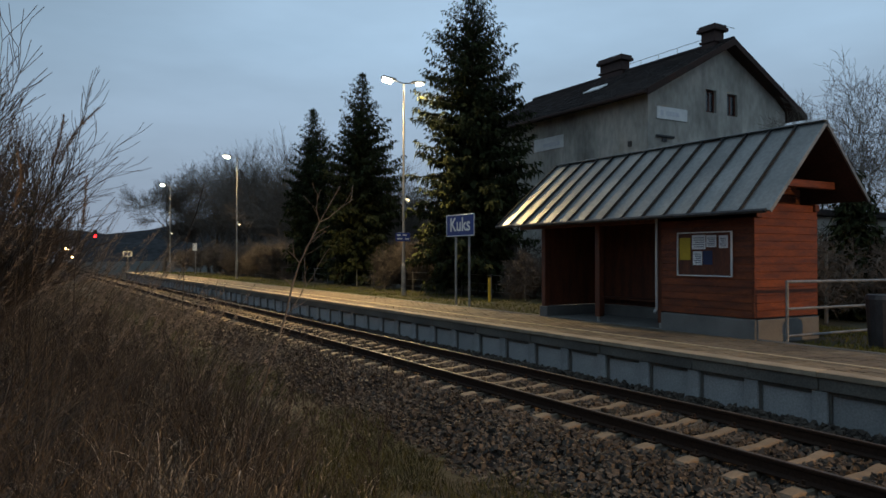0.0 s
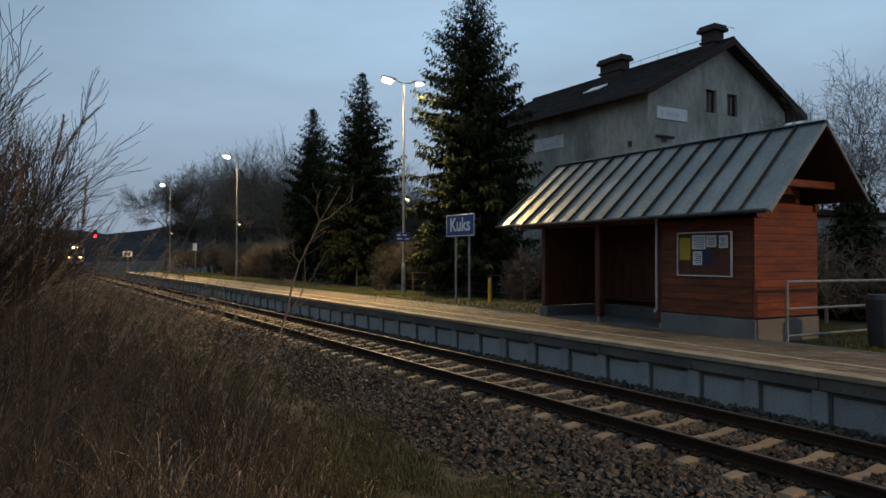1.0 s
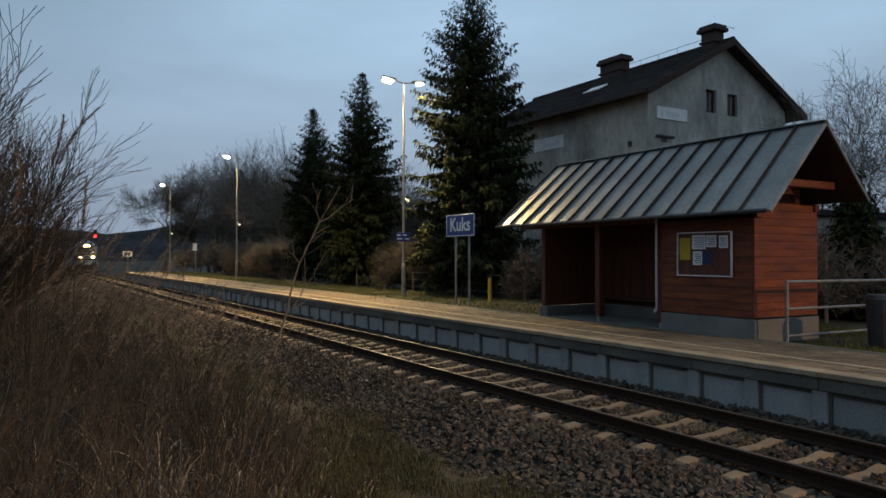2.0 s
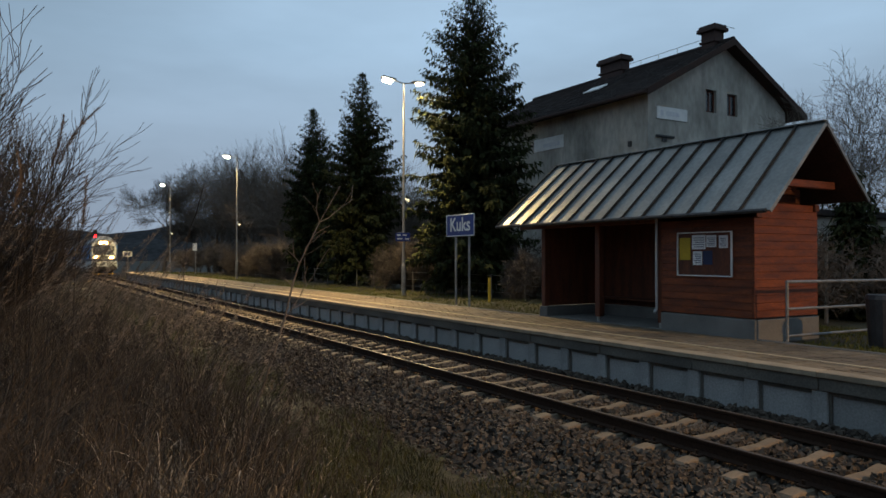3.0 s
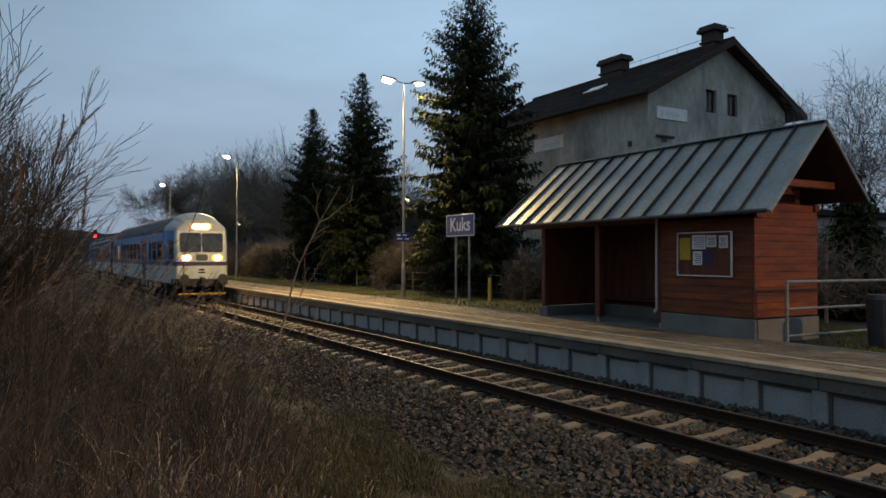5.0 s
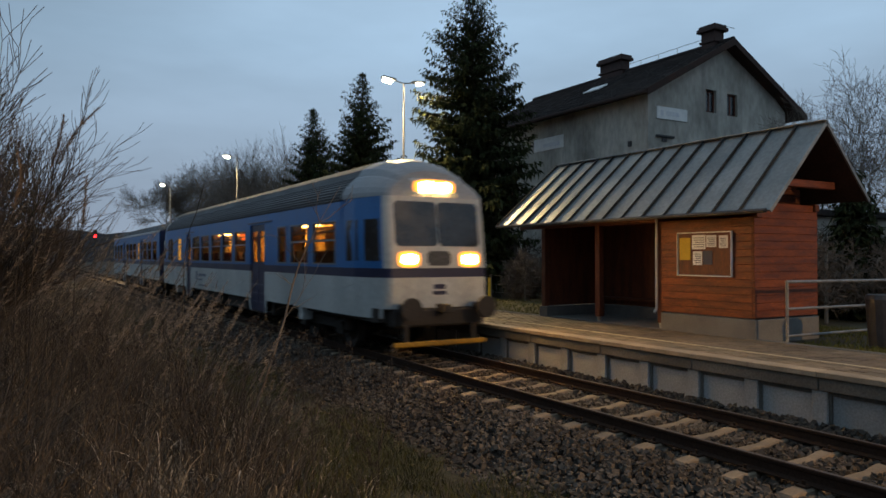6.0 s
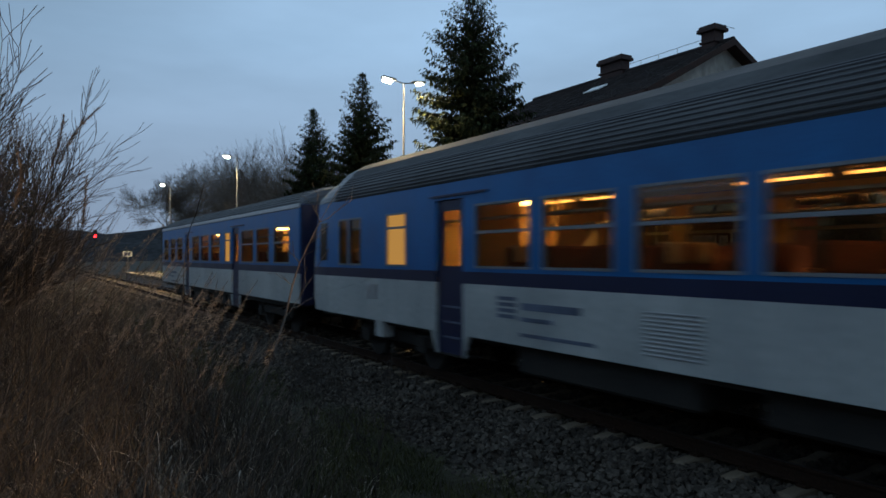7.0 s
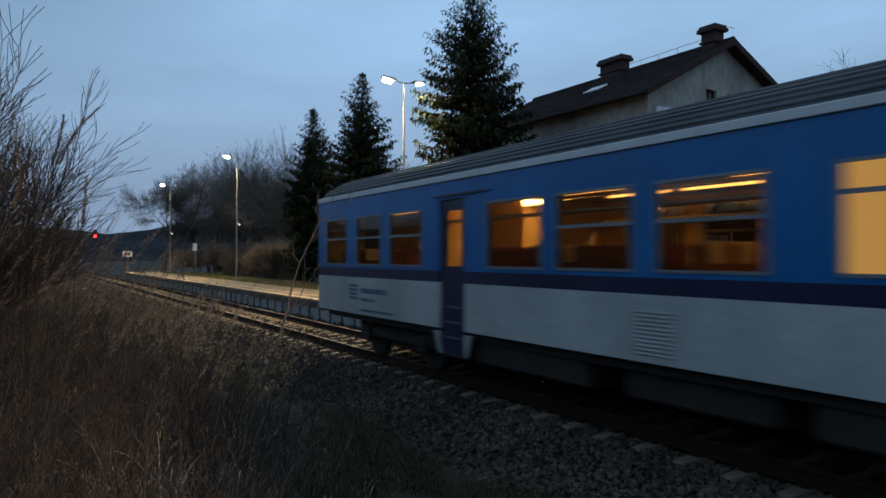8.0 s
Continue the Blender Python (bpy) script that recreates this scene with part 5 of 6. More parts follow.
    part("rear_bulkhead", b, M_BLACK, car)
    b = Build()
    b.box(-HALF + 0.105, -HALF + 0.14, *R(13.88, 14.82), 2.58, 2.83, 0.01)
    case = part("display_case", b, M_BLACK, car)
    for a, b2, z0, z1 in ((13.92, 14.78, 2.73, 2.80), (14.15, 14.78, 2.62, 2.69)):
        b = Build()
        b.box(-HALF + 0.098, -HALF + 0.103, *R(a, b2), z0, z1)
        part("destination_display", b, M_DEST, case, "glowing orange line of a destination display")
    interior(car, CAB + 0.1, L - 1.45, doors)
    running_gear(car, 4.0, L - 3.6, L)
    return car


def build_trailer():
    L = 19.9
    car = thing("trailer_car", "blue and pale grey trailer carriage with warm lit windows", "train", at=pose(TRACK, 170.5, 0))
    R = lambda a, b2: (L - b2, L - a)
    wz = (1.94, 2.88)
    wins = [(*R(a, b2), *wz, c) for a, b2, c in ((0.55, 1.65, 1), (2.2, 3.3, 1), (3.75, 4.95, 1), (7.0, 8.25, 0), (8.6, 9.9, 1), (10.3, 11.6, 1), (12.35, 13.0, 0),
                                                 (14.45, 15.75, 1), (16.1, 17.3, 1), (17.8, 19.05, 1))]
    doors = [(*R(5.55, 6.35), 1), (*R(13.25, 14.1), 1)]
    for s in (-1, 1):
        side_wall(car, L, 0.06, wins, doors, s, 0.90)
        lettering(car, L - 3.75 if s < 0 else 1.4, s)
        grille(car, L - 10.5, L - 9.95, 0.98, 1.50, s)
        b = Build()
        xa, xb = sorted((s * (HALF - 0.02), s * (HALF + 0.03)))
        b.box(xa, xb, 0.06, L - 0.02, EAVE - 0.004, EAVE + 0.10, 0.01)
        part("gutter_band", b, M_TRIM, car, "pale gutter band")
    prof = [(1.44, 3.38), (1.38, 3.50), (1.24, 3.63), (1.0, 3.76), (0.7, 3.86), (0.35, 3.93), (0.0, 3.95)]
    roof_shell(car, 0.35, L - 0.35, prof, 9, M_TROOFDARK, M_TROOF, 0.85)
    full = [(-x, z) for x, z in prof] + [(x, z) for x, z in prof[::-1]][1:]
    for at_y, way in ((L - 0.35, 1), (0.35, -1)):        # rounded roof ends
        b = Build()
        rings = [[(x * k, at_y + way * dy, 3.38 + (z - 3.38) * r) for x, z in full] for dy, k, r in ((0, 1, 1), (0.15, 0.995, 0.9), (0.27, 0.98, 0.65), (0.33, 0.96, 0.3))]
        for p, q in zip(rings, rings[1:]):
            for i in range(len(p) - 1):
                b.quad(p[i], p[i + 1], q[i + 1], q[i])
        b.quad(*rings[-1])
        part("roof_end", b, M_TROOFDARK, car)
    # end walls in navy rather than blue: the car gap's shade as colour
    for y0, y1, s in ((0.0, 0.06, -1), (L - 0.08, L, 1)):
        b = Build()
        b.box(-1.41, 1.41, y0, y1, FLOOR_Z, 3.42, 0.03)
        part("end_wall", b, M_TNAVY, car)
    b = Build()
    b.box(-0.62, 0.62, -0.5, 0.0, 1.1, 3.25, 0.06)
    part("gangway", b, M_BLACK, car, "black folding gangway")
    for x in (-1.1, 1.1):
        b = Build()
        b.tube((x, L, 2.75), (x, L + 0.03, 2.75), 0.07, n=12)
        part("tail_light", b, M_RED, car, "small red tail light")
    buffers(car, L - 0.02, 1)
    interior(car, 0.1, L - 0.12, doors)
    running_gear(car, 3.2, L - 3.2, L)
    return car


# ---- plants ----
def branch(out, rng, p, d, length, r, depth, spread, lift, kids, fine=0.004):
    """A crooked tapering branch with side branches, as (start, end, radius, radius) pieces."""
    n = 4 if depth > 0 else 3
    q = Vector(p)
    dv = Vector(d).normalized()
    for i in range(n):
        dv = (dv + Vector((rng.gauss(0, 0.15), rng.gauss(0, 0.15), rng.gauss(0, 0.1) + lift))).normalized()
        e = q + dv * (length / n)
        r0, r1 = r * (1 - 0.75 * i / n), r * (1 - 0.75 * (i + 1) / n)
        out.append((tuple(q), tuple(e), max(r0, fine), max(r1, fine)))
        if depth > 0 and (i > 0 or depth < 3):
            for _ in range(kids):
                a = rng.uniform(0, 2 * math.pi)
                u = dv.orthogonal().normalized()
                side = u * math.cos(a) + dv.cross(u) * math.sin(a)
                nd = dv * (1 - spread * 0.5) + side * spread
                branch(out, rng, e, nd, length * rng.uniform(0.42, 0.68), r1 * 0.62, depth - 1, spread, lift, kids, fine)
        q = e


def sticks(segs, sides=(6, 3), limit=0.02):
    b = Build()
    for p0, p1, r0, r1 in segs:
        b.tube(p0, p1, r0, r1, n=sides[0] if r0 > limit else sides[1], caps=False)
    return b


def bare_tree(name, x, y, z, height, seed, label, stems=1, depth=4, spread=0.75, kids=2, lean=(0, 0), group="", thick=0.022, flare=0.25, fine=0.004, twig=None):
    rng = random.Random(seed)
    t = thing(name, label, "tree", group, at=pose(x, y, z))
    segs, roots = [], []
    for k in range(stems):
        first = len(segs)
        a = rng.uniform(0, 6.28)
        o = 0.12 * stems
        d = (lean[0] + (flare * math.cos(a) if stems > 1 else 0), lean[1] + (flare * math.sin(a) if stems > 1 else 0), 1)
        branch(segs, rng, (o * math.cos(a), o * math.sin(a), -0.1), d, height * rng.uniform(0.42, 0.54), height * thick, depth, spread, 0.05, kids, fine)
        roots.append([s for s in segs[first:] if s[2] > height * thick * 0.45])
    crown = [s for s in segs if s[2] <= height * thick * 0.45]
    for root in roots:
        part("trunk" if stems == 1 else "stem", sticks(root, (8, 6)), M_BARK, t)
    me = sticks(crown, (4, 3)).mesh("crown", twig or M_TWIG, fix=False)
    part("crown", me, None, t, "leafless twigs")
    return t


def spruce(x, y, z, height, radius, seed, skirt=0.06, taper=0.4):
    """Drooping whorls of boughs hung with needle sprays. taper: the share of the height over which the top narrows."""
    rng = random.Random(seed)
    t = thing("spruce", "tall dark green spruce with drooping boughs", "tree", "spruces behind the platform", at=pose(x, y, z))
    tr = Build()
    tr.tube((0, 0, -0.2), (0, 0, height * 0.5), height * 0.016, height * 0.009, n=9)
    tr.tube((0, 0, height * 0.5), (0, 0, height), height * 0.009, 0.01, n=7)
    part("trunk", tr, M_BARK, t)
    v, f = [], []
    up = Vector((0, 0, 1))

    def spray(p, d, w, ln, sag):
        d = Vector(d).normalized()
        side = d.cross(up)
        side = side.normalized() if side.length > 1e-3 else Vector((1, 0, 0))
        tip = p + d * ln + Vector((0, 0, -sag))
        mid = p + d * ln * 0.5 + Vector((0, 0, -sag * 0.3))
        k = len(v)
        tw = Vector((0, 0, rng.uniform(-0.7, 0.7))) * w
        v.extend([tuple(p), tuple(mid + side * w + tw), tuple(tip), tuple(mid - side * w - tw)])
        f.append((k, k + 1, k + 2, k + 3))

    boughs = Build()
    h = height * skirt
    while h < height * 0.99:
        fr = (h - height * skirt) / (height * (1 - skirt))
        env = radius * min(1.0, (1 - fr) / taper) ** 0.85
        low = min(1.0, 0.72 + fr * 2.2)
        n = 5 if fr > 0.85 else 8
        off = rng.uniform(0, 6.28)
        young = min(1.0, 0.30 + 1.1 * (1 - fr))
        for i in range(n):
            a = off + 6.283 * i / n + rng.gauss(0, 0.25)
            lump = 0.84 + 0.22 * math.sin(2.3 * a + 0.9 * h + seed) * math.sin(1.7 * h + a)
            ln = max(0.10, env * low * lump * rng.uniform(0.62, 1.12))
            out = Vector((math.cos(a), math.sin(a), 0))
            side = out.cross(up)
            rise = 0.55 * fr ** 2 + rng.uniform(-0.22, 0.08)
            m = max(3, int(ln / 0.19))
            prev = Vector((0, 0, h))
            for k in range(1, m + 1):
                u = k / m
                cur = Vector((0, 0, h)) + out * (ln * u) + side * (0.06 * ln * math.sin(3 * u + i)) + up * (ln * (rise * u - 0.34 * u * u * (1 - fr) + 0.20 * u ** 4))
                if k % 2 == 0 or k == m:
                    boughs.tube(prev, cur, 0.022 * (1 - u) + 0.006, n=3, caps=False)
                    prev = cur
                for s in (-1, 1):
                    for _ in range(2):
                        dd = out * rng.uniform(0.3, 1.0) + side * s * rng.uniform(0.35, 1.0)
                        spray(cur + Vector((rng.gauss(0, 0.05), rng.gauss(0, 0.05), rng.gauss(0, 0.05))), dd, rng.uniform(0.04, 0.085) * young, rng.uniform(0.22, 0.5) * (1.2 - 0.5 * u) * young, rng.uniform(0.05, 0.30) * (1 - 0.6 * fr))
                spray(cur, out + Vector((0, 0, rng.uniform(-0.4, 0.2))), 0.06 * young, rng.uniform(0.15, 0.38) * young, 0.10 * (1 - fr))
                for _ in range(3):
                    sw = Vector((rng.gauss(0, 0.3), rng.gauss(0, 0.3), -1))
                    spray(cur + Vector((rng.gauss(0, 0.09), rng.gauss(0, 0.09), 0.02)), sw, rng.uniform(0.03, 0.07) * young, rng.uniform(0.18, 0.52) * young, 0.0)
        for _ in range(int(3 + 9 * env / 3)):            # the shaded heart of the crown
            a, r = rng.uniform(0, 6.283), env * rng.uniform(0.05, 0.5)
            spray(Vector((r * math.cos(a), r * math.sin(a), h)), (math.cos(a), math.sin(a), rng.uniform(-0.9, 0.1)), 0.16 * young, rng.uniform(0.3, 0.7) * young, 0.1)
        h += 0.155 * rng.uniform(0.6, 1.4) + 0.02
    for k in range(40):                                  # the leader's short tufts
        hh = height * (1 - 0.05 * k / 40)
        a = rng.uniform(0, 6.283)
        spray(Vector((0, 0, hh - 0.1)), (math.cos(a), math.sin(a), 0.8), 0.025, rng.uniform(0.08, 0.16), 0)
    tagged(part("bough_wood", boughs.mesh("bough_wood", M_BARK, fix=False), None, t), kind="stuff")
    me = bpy.data.meshes.new("crown")
    me.from_pydata(v, [], f)
    me.materials.append(M_NEEDLE)
    part("crown", me, None, t, "dark green needle sprays")
    return t


def blades(count, place, seed, h0, h1, w, bend, segs=3):
    """Bent tapering grass blades; place(rng) gives x, y and a height factor."""
    rng = random.Random(seed)
    v, f = [], []
    for _ in range(count):
        x, y, k = place(rng)
        if k <= 0:
            continue
        z = ground_z(x, y) - 0.02
        h = rng.uniform(h0, h1) * k
        a = rng.uniform(0, 6.283)
        fa = rng.uniform(0, 6.283)
        bx, by = math.cos(a), math.sin(a)
        wx, wy = math.cos(fa) * w, math.sin(fa) * w
        bd = bend * rng.uniform(0.2, 1.2) * h
        i0 = len(v)
        for s in range(segs):
            u = s / segs
            q = bd * u * u
            ww = 1 - 0.75 * u
            px, py, pz = x + bx * q, y + by * q, z + h * (u - 0.25 * min(1, bend) * u * u)
            v.append((px - wx * ww, py - wy * ww, pz))
            v.append((px + wx * ww, py + wy * ww, pz))
        v.append((x + bx * bd, y + by * bd, z + h * (1 - 0.25 * min(1, bend))))
        for s in range(segs - 1):
            k0 = i0 + 2 * s
            f.append((k0, k0 + 1, k0 + 3, k0 + 2))
        k0 = i0 + 2 * (segs - 1)
        f.append((k0, k0 + 1, k0 + 2))
    return v, f


def stuff(name, vf, mat, label, category):
    me = bpy.data.meshes.new(name)
    me.from_pydata(vf[0], [], vf[1])
    me.materials.append(mat)
    return tagged(new(name, me), label, category, kind="stuff")


def tall_factor(x, y):
    """How tall the dead grass stands: high on the bank, thin by the ballast."""
    x += 0.25 * math.sin(y * 0.6) + 0.15 * math.sin(y * 1.7 + 1) + 0.24 * max(0.0, 8.0 - y)
    return float(np.interp(x, (0.2, 0.9, 1.5, 2.1, 2.6, 3.3, 4.2), (1.85, 1.5, 1.2, 0.85, 0.5, 0.22, 0.1)))


def tussocks(count, per, seed, h0, h1, w, reach, leaf=False):
    """Tufts of dead grass: blades that lean out from a root, each tuft of its own height."""
    rng = random.Random(seed)
    v, f = [], []
    for _ in range(count):
        cy = (5.2 if leaf else 3.7) + 30 * rng.random() ** 1.7
        cx = rng.uniform(-3.0, 4.0)
        k = tall_factor(cx, cy)
        if k < 0.14:
            continue
        tuft = rng.uniform(0.55, 1.15) * (min(k, 0.95) if leaf else k)
        lx, ly = rng.gauss(0.08, 0.28) * (not leaf), rng.gauss(0, 0.28) * (not leaf)
        for _ in range(int(per * rng.uniform(0.5, 1.3))):
            a = rng.uniform(0, 6.283)
            rr = rng.uniform(0, 0.13)
            x, y = cx + rr * math.cos(a), cy + rr * math.sin(a)
            z = ground_z(x, y) - 0.02
            h = rng.uniform(h0, h1) * tuft
            out = rng.uniform(0.1, reach) * h
            ox, oy = math.cos(a) * out + lx * h, math.sin(a) * out + ly * h
            droop = rng.uniform(0.25, 0.95) if leaf else rng.uniform(0.0, 0.5)
            fa = rng.uniform(0, 6.283)
            wx, wy = math.cos(fa) * w, math.sin(fa) * w
            n = 5
            i0 = len(v)
            for s in range(n):
                u = s / n
                g = 1 - 0.8 * u if not leaf else 0.5 + 1.2 * u * (1 - u)
                px, py = x + ox * u ** 1.8, y + oy * u ** 1.8
                pz = z + h * (u - droop * u ** 3)
                v.append((px - wx * g, py - wy * g, pz))
                v.append((px + wx * g, py + wy * g, pz + (0.3 * w if leaf else 0)))
            v.append((x + ox, y + oy, z + h * (1 - droop)))
            for s in range(n - 1):
                k0 = i0 + 2 * s
                f.append((k0, k0 + 1, k0 + 3, k0 + 2))
            k0 = i0 + 2 * (n - 1)
            f.append((k0, k0 + 1, k0 + 2))
    return v, f


def build_grass():
    def bank(rng):
        y = 3.6 + 40 * rng.random() ** 1.9
        x = rng.uniform(-3.5, 4.3)
        return x, y, tall_factor(x, y)

    def verge(rng):
        y = 3.6 + 40 * rng.random() ** 1.6
        x = rng.uniform(max(0.8, min(2.0, 0.3 * y)), 4.75 + 0.25 * math.sin(y * 1.3))
        return x, y, 1.0 if noise.noise((x * 0.9, y * 0.9, 5)) > -0.15 else 0

    def lawn(rng):
        y = 3.0 + 75 * rng.random() ** 1.3
        return 11.64 + 3.8 * rng.random() ** 1.5, y, 0 if 8 < y < 14.7 and rng.random() < 2 else 1

    def lawn_all(rng):
        x, y, k = lawn(rng)
        if 7.9 < y < 14.8:
            x, k = rng.uniform(13.6, 15.4), 1
        return x, y, k
    stuff("dry_grass", tussocks(620, 34, 21, 0.35, 1.15, 0.0040, 0.95), M_DRY, "tall dead straw-coloured grass on the bank", "grass")
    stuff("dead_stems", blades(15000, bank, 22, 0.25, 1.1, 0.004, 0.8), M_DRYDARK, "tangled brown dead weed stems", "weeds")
    stuff("bent_straw", tussocks(1500, 7, 25, 0.25, 0.85, 0.0050, 0.7, True), M_STRAW, "pale bent straw among the dead grass", "grass")
    near = lambda rng: (rng.uniform(-9, 4.2), rng.uniform(-14, 3.8), 1)
    stuff("bank_grass", blades(9000, near, 26, 0.06, 0.2, 0.007, 0.9, 2), M_DRY, "short trodden dry grass on the bank", "grass")
    stuff("verge_grass", blades(40000, verge, 23, 0.10, 0.32, 0.006, 0.9, 2), M_GRASS, "short mossy green grass beside the ballast", "grass")
    stuff("lawn_grass", blades(34000, lawn_all, 24, 0.06, 0.17, 0.009, 0.7, 2), M_LAWN, "short green grass strip behind the platform", "grass")


def build_reeds():
    """Tall stems that carry feathery seed plumes."""
    rng = random.Random(31)
    st, pv, pf = Build(), [], []
    for i in range(540):
        y = 5.5 + 11 * rng.random() ** 1.2
        x = rng.uniform(-1.4, 1.7) if i % 4 else rng.uniform(0.4, 2.2)
        z = ground_z(x, y)
        h = rng.uniform(0.75, 1.32) * tall_factor(x, y) + 0.1
        a = rng.gauss(0.3, 0.7)
        lean = rng.uniform(0.05, 0.4)
        d = Vector((math.cos(a) * lean, math.sin(a) * lean, 1)).normalized()
        p0 = Vector((x, y, z))
        p1 = p0 + d * h * 0.6
        p2 = p1 + (d + Vector((math.cos(a), math.sin(a), 0)) * rng.uniform(0.2, 0.9)).normalized() * h * 0.4
        st.tube(p0, p1, 0.004, 0.003, n=3, caps=False)
        st.tube(p1, p2, 0.003, 0.0015, n=3, caps=False)
        for k in range(62):
            u = rng.random()
            c = p1.lerp(p2, 0.45 + 0.55 * u)
            ln = rng.uniform(0.02, 0.065) * (1.15 - 0.8 * u)
            ax = Vector((rng.gauss(0, 0.5) + math.cos(a) * 0.6, rng.gauss(0, 0.5) + math.sin(a) * 0.6, rng.uniform(-0.2, 0.9))).normalized()
            sd = ax.orthogonal().normalized() * 0.0032
            k0 = len(pv)
            pv.extend([tuple(c - sd), tuple(c + sd), tuple(c + ax * ln)])
            pf.append((k0, k0 + 1, k0 + 2))
    me = st.mesh("reed_stems", M_DRY, fix=False)
    tagged(new("reed_stems", me), "tall thin dry reed stems", "reeds", kind="stuff")
    stuff("reed_plumes", (pv, pf), M_PLUME, "pale feathery seed plumes on reeds", "reeds")


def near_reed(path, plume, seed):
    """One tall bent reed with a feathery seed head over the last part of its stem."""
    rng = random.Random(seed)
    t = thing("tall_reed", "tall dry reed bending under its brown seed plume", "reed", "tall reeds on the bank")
    pts = [Vector(p) for p in path]
    pts.insert(0, Vector((pts[0].x - 0.03, pts[0].y, ground_z(pts[0].x, pts[0].y) - 0.03)))
    line = []
    for i in range(len(pts) - 1):
        for k in range(6):
            u = k / 6
            a, b2 = pts[max(0, i - 1)], pts[min(len(pts) - 1, i + 2)]
            m0, m1 = (pts[i + 1] - a) * 0.5, (b2 - pts[i]) * 0.5
            line.append(pts[i] * (2 * u ** 3 - 3 * u ** 2 + 1) + m0 * (u ** 3 - 2 * u ** 2 + u) + pts[i + 1] * (3 * u ** 2 - 2 * u ** 3) + m1 * (u ** 3 - u ** 2))
    line.append(pts[-1])
    st = Build()
    for i, (a, b2) in enumerate(zip(line, line[1:])):
        r = 0.0045 * (1 - 0.75 * i / len(line))
        st.tube(a, b2, r, r * 0.97, n=5, caps=False)
    part("stem", st, M_DRYDARK, t)
    if not plume:
        return
    v, f = [], []
    first = int(len(line) * (1 - plume))
    for i in range(first, len(line) - 1):
        w = (i - first) / (len(line) - 1 - first)
        along = (line[i + 1] - line[i]).normalized()
        for _ in range(42):
            c = line[i].lerp(line[i + 1], rng.random())
            ax = (along * rng.uniform(0.5, 1.3) + Vector((rng.gauss(0, 0.42), rng.gauss(0, 0.42), rng.gauss(-0.12, 0.35)))).normalized()
            ln = rng.uniform(0.02, 0.075) * (1.1 - 0.75 * w)
            sd = ax.orthogonal().normalized() * 0.0028
            k0 = len(v)
            v.extend([tuple(c - sd), tuple(c + sd), tuple(c + ax * ln)])
            f.append((k0, k0 + 1, k0 + 2))
    me = bpy.data.meshes.new("plume")
    me.from_pydata(v, [], f)
    me.materials.append(M_REED)
    part("plume", me, None, t, "brown feathery plume")


def build_dead_weeds():
    """Dark dead stalks with clustered seed heads between the grass."""
    rng = random.Random(77)
    w = thing("dead_weed", "dark dead weed stalk with clustered seed heads", "weed", "dead weeds on the bank")
    segs = []
    branch(segs, rng, (0, 0, -0.03), (0.05, 0, 1), 1.0, 0.007, 1, 0.42, 0.06, 2, 0.0025)
    tagged(part("stalk", sticks(segs, (5, 4), 0.004), M_DRYDARK, w), kind="stuff")
    heads = Build()
    for _, e, r0, r1 in segs[3:]:
        for _ in range(9):
            c = Vector(e) + Vector((rng.gauss(0, 0.018), rng.gauss(0, 0.018), rng.gauss(0, 0.03)))
            heads.tube(c, c + Vector((rng.gauss(0, 0.01), rng.gauss(0, 0.01), 0.022)), 0.006, 0.002, n=4)
    tagged(part("seed_head", heads.mesh("seed_head", M_DRYDARK, fix=False), None, w), kind="stuff")
    spots = ((1.35, 5.6), (1.95, 5.9), (2.4, 6.4), (1.0, 6.2), (0.3, 5.4), (2.75, 7.3), (1.6, 7.6), (0.7, 7.2), (2.2, 8.4), (-0.2, 6.6), (2.7, 5.6), (3.0, 6.3))
    for i, (x, y) in enumerate(spots):
        m = pose(x, y, ground_z(x, y), rng.gauss(0, 6), rng.gauss(0, 6), rng.uniform(0, 360))
        if i:
            copy_thing(w, m)
        else:
            w.matrix_basis = m


SAPLING = ((1.76, 7.0, -0.05), (2.11, 7.0, 0.87), (2.31, 7.03, 1.45), (2.38, 7.0, 1.79), (2.45, 6.98, 2.02), (2.67, 7.0, 2.44), (2.90, 7.0, 2.83))


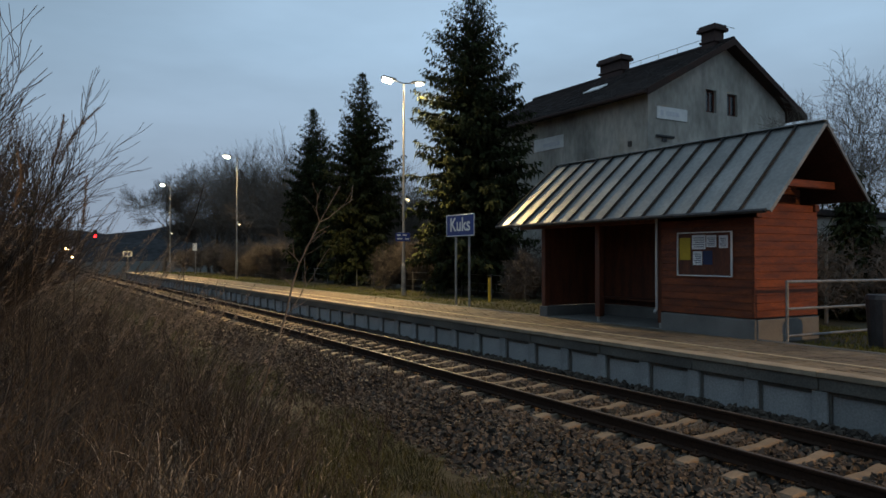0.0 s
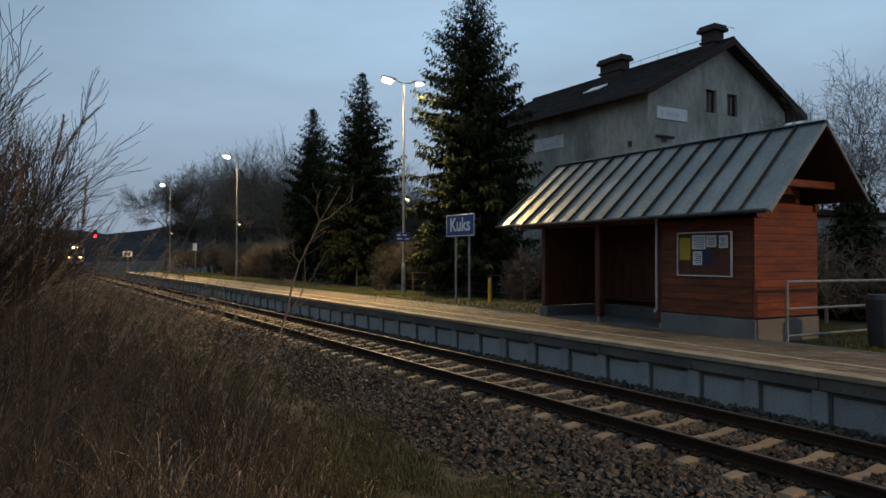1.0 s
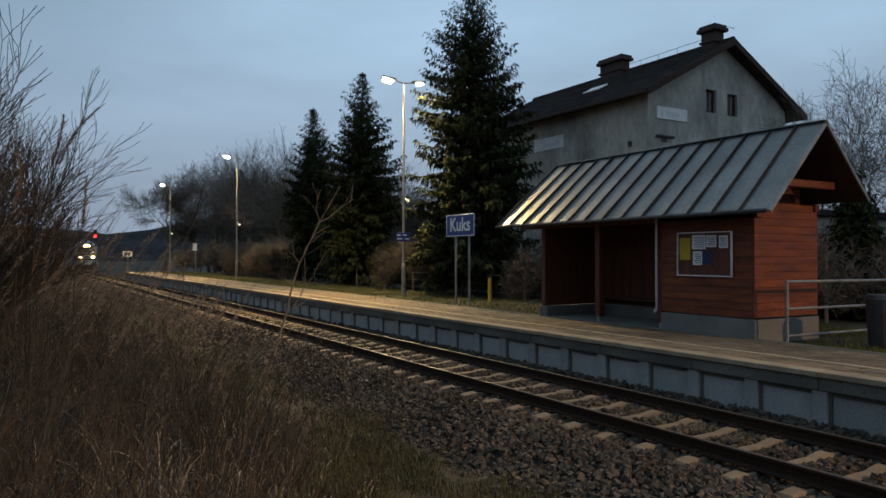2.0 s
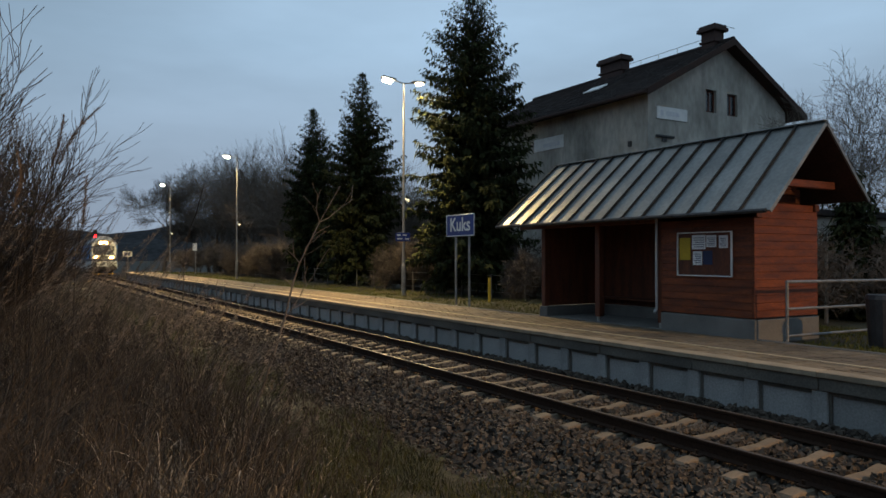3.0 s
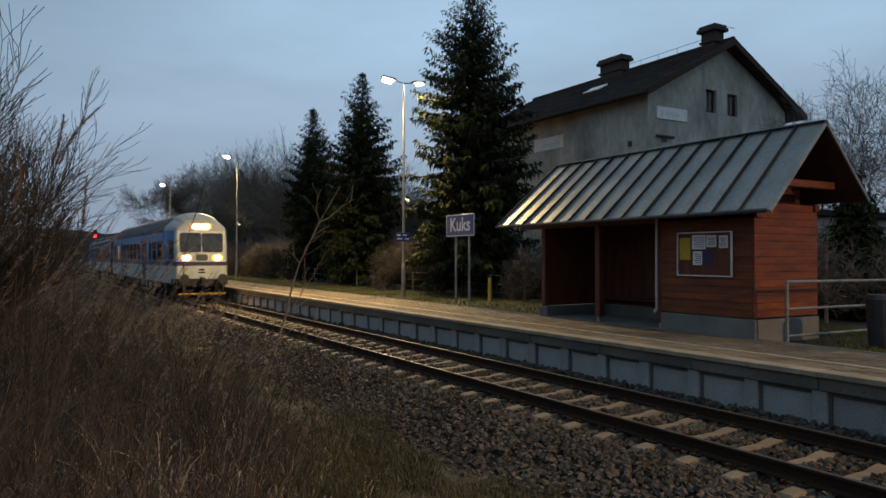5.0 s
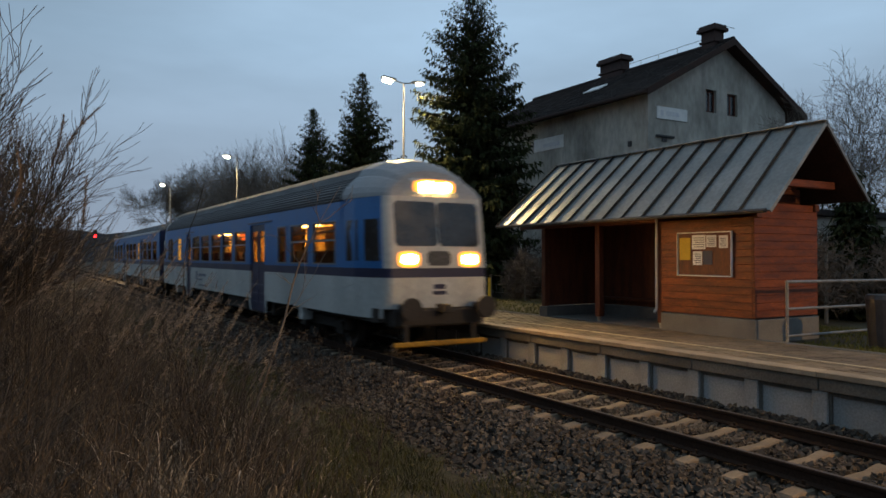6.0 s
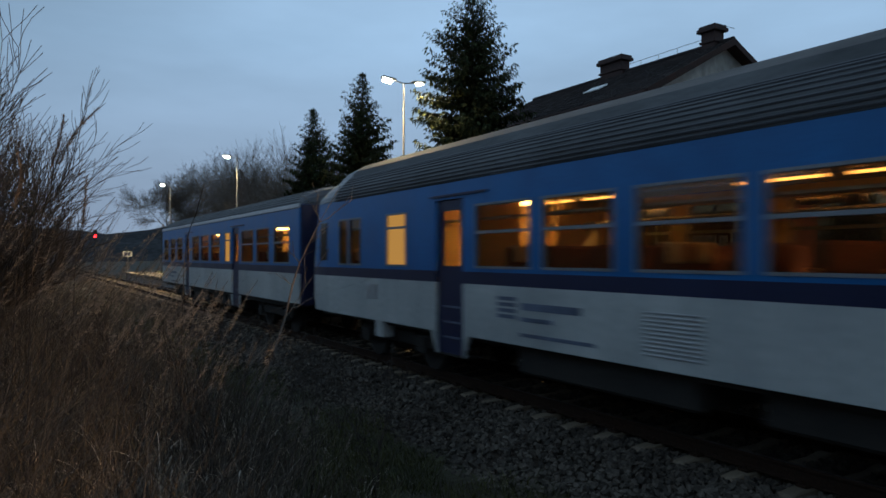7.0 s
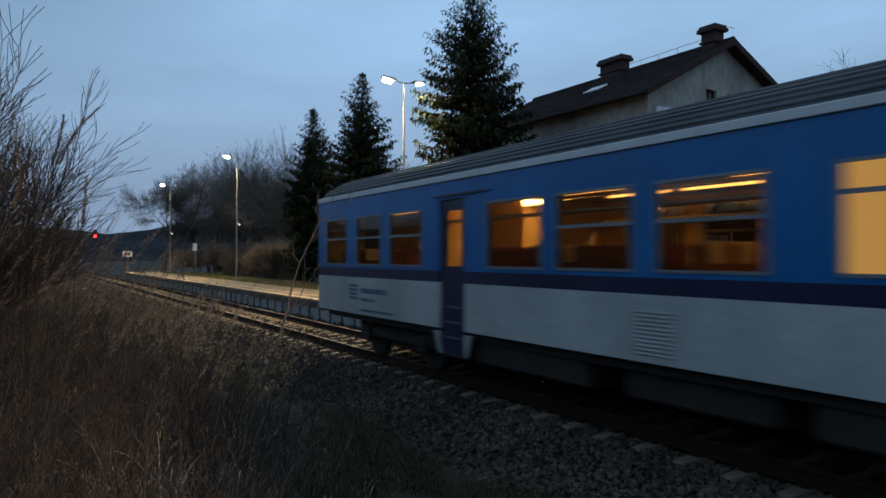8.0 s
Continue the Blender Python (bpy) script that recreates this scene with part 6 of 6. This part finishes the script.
def build_plants():
    spruce(16.25, 24.9, 0.45, 13.3, 2.85, 41, 0.06, 0.42)
    spruce(16.3, 36.2, 0.45, 11.9, 2.45, 42, 0.05, 0.48)
    spruce(16.4, 44.2, 0.45, 11.4, 2.0, 43, 0.05, 0.45)
    # bare trees behind the platform's far half
    bare_tree("bare_tree", 14.4, 88, 0, 14.0, 51, "leafless broad-crowned tree by the track", 1, 4, 0.66, 3, fine=0.010)
    g = "leafless wood behind the platform"
    for i, (x, y, h) in enumerate(((19, 84, 12.5), (21, 76, 12.3), (20, 68, 10.5), (23, 64, 11), (24, 72, 12.5), (21, 58, 9.2), (26, 60, 11), (25, 52, 8.6), (22, 95, 14))):
        bare_tree("bare_tree", x, y, 0.3, h * 1.15, 60 + i, "leafless many-stemmed tree in the wood", 4, 3, 0.5, 3, group=g, fine=0.009, thick=0.014, flare=0.2)
    for i, (x, y, h) in enumerate(((17, 50, 3.6), (18, 56, 4.2), (17.5, 63, 4.0), (17, 70, 3.6), (18.5, 76, 4.0), (17.5, 31, 3.2), (18.5, 40, 3.4), (19.5, 47, 4.6), (20.5, 33, 4), (17.5, 21.5, 2.2), (16.8, 83, 3.5))):
        bare_tree("shrub", x, y, 0.3, h, 80 + i, "dense dark leafless shrub", 6, 3, 0.9, 3, group="shrubs behind the fence", thick=0.012, fine=0.011)
    for i, (x, y, h) in enumerate(((16.6, 20.5, 2.6), (17.2, 29.0, 3.4), (16.4, 31.5, 2.8), (16.8, 40.0, 3.0), (16.2, 48.5, 3.0), (16.6, 53.5, 3.4), (16.3, 59.5, 3.0), (17.0, 66.0, 3.6), (18.0, 26.5, 4.0))):
        bare_tree("shrub", x, y, 0.3, h, 180 + i, "brown leafless thorny shrub", 7, 3, 0.95, 3, group="brown shrubs behind the fence", thick=0.010, fine=0.008, twig=M_BROWNTWIG)
    # trees beyond the shelter
    bare_tree("bare_tree", 24.8, 14.0, 0.3, 10.6, 101, "leafless slender tree beyond the shelter", 2, 4, 0.6, 2, group="trees beyond the shelter", thick=0.011, flare=0.18, fine=0.0045)
    bare_tree("bare_tree", 23.0, 11.6, 0.3, 8.2, 102, "leafless slender tree beyond the shelter", 2, 4, 0.6, 2, group="trees beyond the shelter", thick=0.011, flare=0.18, fine=0.0045)
    bare_tree("bare_tree", 27.2, 14.2, 0.3, 10.5, 105, "leafless slender tree beyond the shelter", 2, 4, 0.6, 2, group="trees beyond the shelter", thick=0.011, flare=0.18, fine=0.0045)
    for i, (x, y) in enumerate(((18.2, 10.6), (19.6, 11.6), (20.6, 10.4), (22.0, 11.2), (17.4, 11.0), (23.5, 12.2))):
        bare_tree("shrub", x, y, 0.3, 3.0, 110 + i, "dense dark leafless shrub", 6, 3, 0.9, 3, group="shrubs beyond the shelter", thick=0.012, fine=0.007)
    spruce(18.2, 10.2, 0.35, 3.9, 0.75, 44, 0.02)
    # bush on the bank and the thin sapling by the ballast
    for i, (x, y, h) in enumerate(((-1.38, 8.6, 3.5), (-1.5, 9.8, 4.1), (-1.35, 10.6, 3.4), (-1.6, 8.1, 3.2), (-1.8, 9.2, 3.9))):
        bare_tree("bank_bush", x, y, 0.35, h, 120 + i, "leafless bush with upright twigs on the bank", 9, 3, 0.30, 2, group="bushes on the bank", thick=0.005, flare=0.09, fine=0.003, twig=M_BROWNTWIG)
    s = thing("sapling", "thin leafless sapling with few twigs by the ballast", "sapling")
    rng = random.Random(9)
    segs = []
    path = [Vector(p) for p in SAPLING]
    for a, b2, r in zip(path, path[1:], (0.016, 0.013, 0.011, 0.010, 0.008, 0.005)):
        segs.append((tuple(a), tuple(b2), r, r * 0.85))
    for a, d, ln in ((path[2], (0.62, 0.1, 0.50), 0.55), (path[3], (-0.5, 0.1, 0.5), 0.2), (path[4], (-0.7, 0.1, 0.7), 0.35), (path[5], (0.75, 0, 0.5), 0.4), (path[5], (-0.5, 0, 0.6), 0.3), (path[4], (0.5, 0, 0.9), 0.35)):
        branch(segs, rng, a, d, ln, 0.006, 1, 0.6, 0.03, 1, 0.003)
    part("stem", sticks(segs, (6, 4), 0.008), M_TWIG, s)


# ---- putting it together ----
build_ground()
build_hills()
build_sky_screen()
build_ballast()
build_shelter()
build_house()
build_outbuilding()
for lx, ly, dbl in ((13.3, 25.49, True), (13.2, 50.8, False), (12.7, 74.0, False)):
    build_lamp(lx, ly, dbl, 0.48, LAMP_WATTS)
build_lamp(15.5, -12.5, False, 0.48, 10200, (1.0, 0.60, 0.26))
build_sign()
build_small_furniture()
railcar = build_railcar()
trailer = build_trailer()
build_plants()
build_grass()
build_reeds()
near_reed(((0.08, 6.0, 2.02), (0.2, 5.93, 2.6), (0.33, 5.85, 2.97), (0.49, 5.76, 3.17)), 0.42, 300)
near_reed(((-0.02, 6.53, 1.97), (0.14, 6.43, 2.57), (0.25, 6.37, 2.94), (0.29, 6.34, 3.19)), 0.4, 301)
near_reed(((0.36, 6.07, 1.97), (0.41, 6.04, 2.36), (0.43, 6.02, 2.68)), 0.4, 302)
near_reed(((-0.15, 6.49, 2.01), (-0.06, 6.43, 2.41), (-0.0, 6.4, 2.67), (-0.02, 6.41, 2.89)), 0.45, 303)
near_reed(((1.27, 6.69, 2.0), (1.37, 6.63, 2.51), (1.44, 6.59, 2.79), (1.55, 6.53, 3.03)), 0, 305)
build_dead_weeds()
build_track()
build_platform()


def motions():
    """The train runs in along the straight track at about 80 km/h."""
    nose = [(0.0, 146.0), (0.5, 136.0), (1.0, 125.3), (1.5, 114.2), (3.0, 80.9), (3.5, 69.6), (4.0, 58.0), (4.5, 46.2), (5.0, 34.8), (5.8, 16.8),
            (6.0, 12.45), (6.2, 8.25), (6.5, 2.2), (7.0, -8.4), (7.5, -18.9), (8.0, -29.6)]
    walk(railcar, [(t, pose(TRACK, y, 0)) for t, y in nose])
    walk(trailer, [(t, pose(TRACK, y + 25.5, 0)) for t, y in nose])


motions()
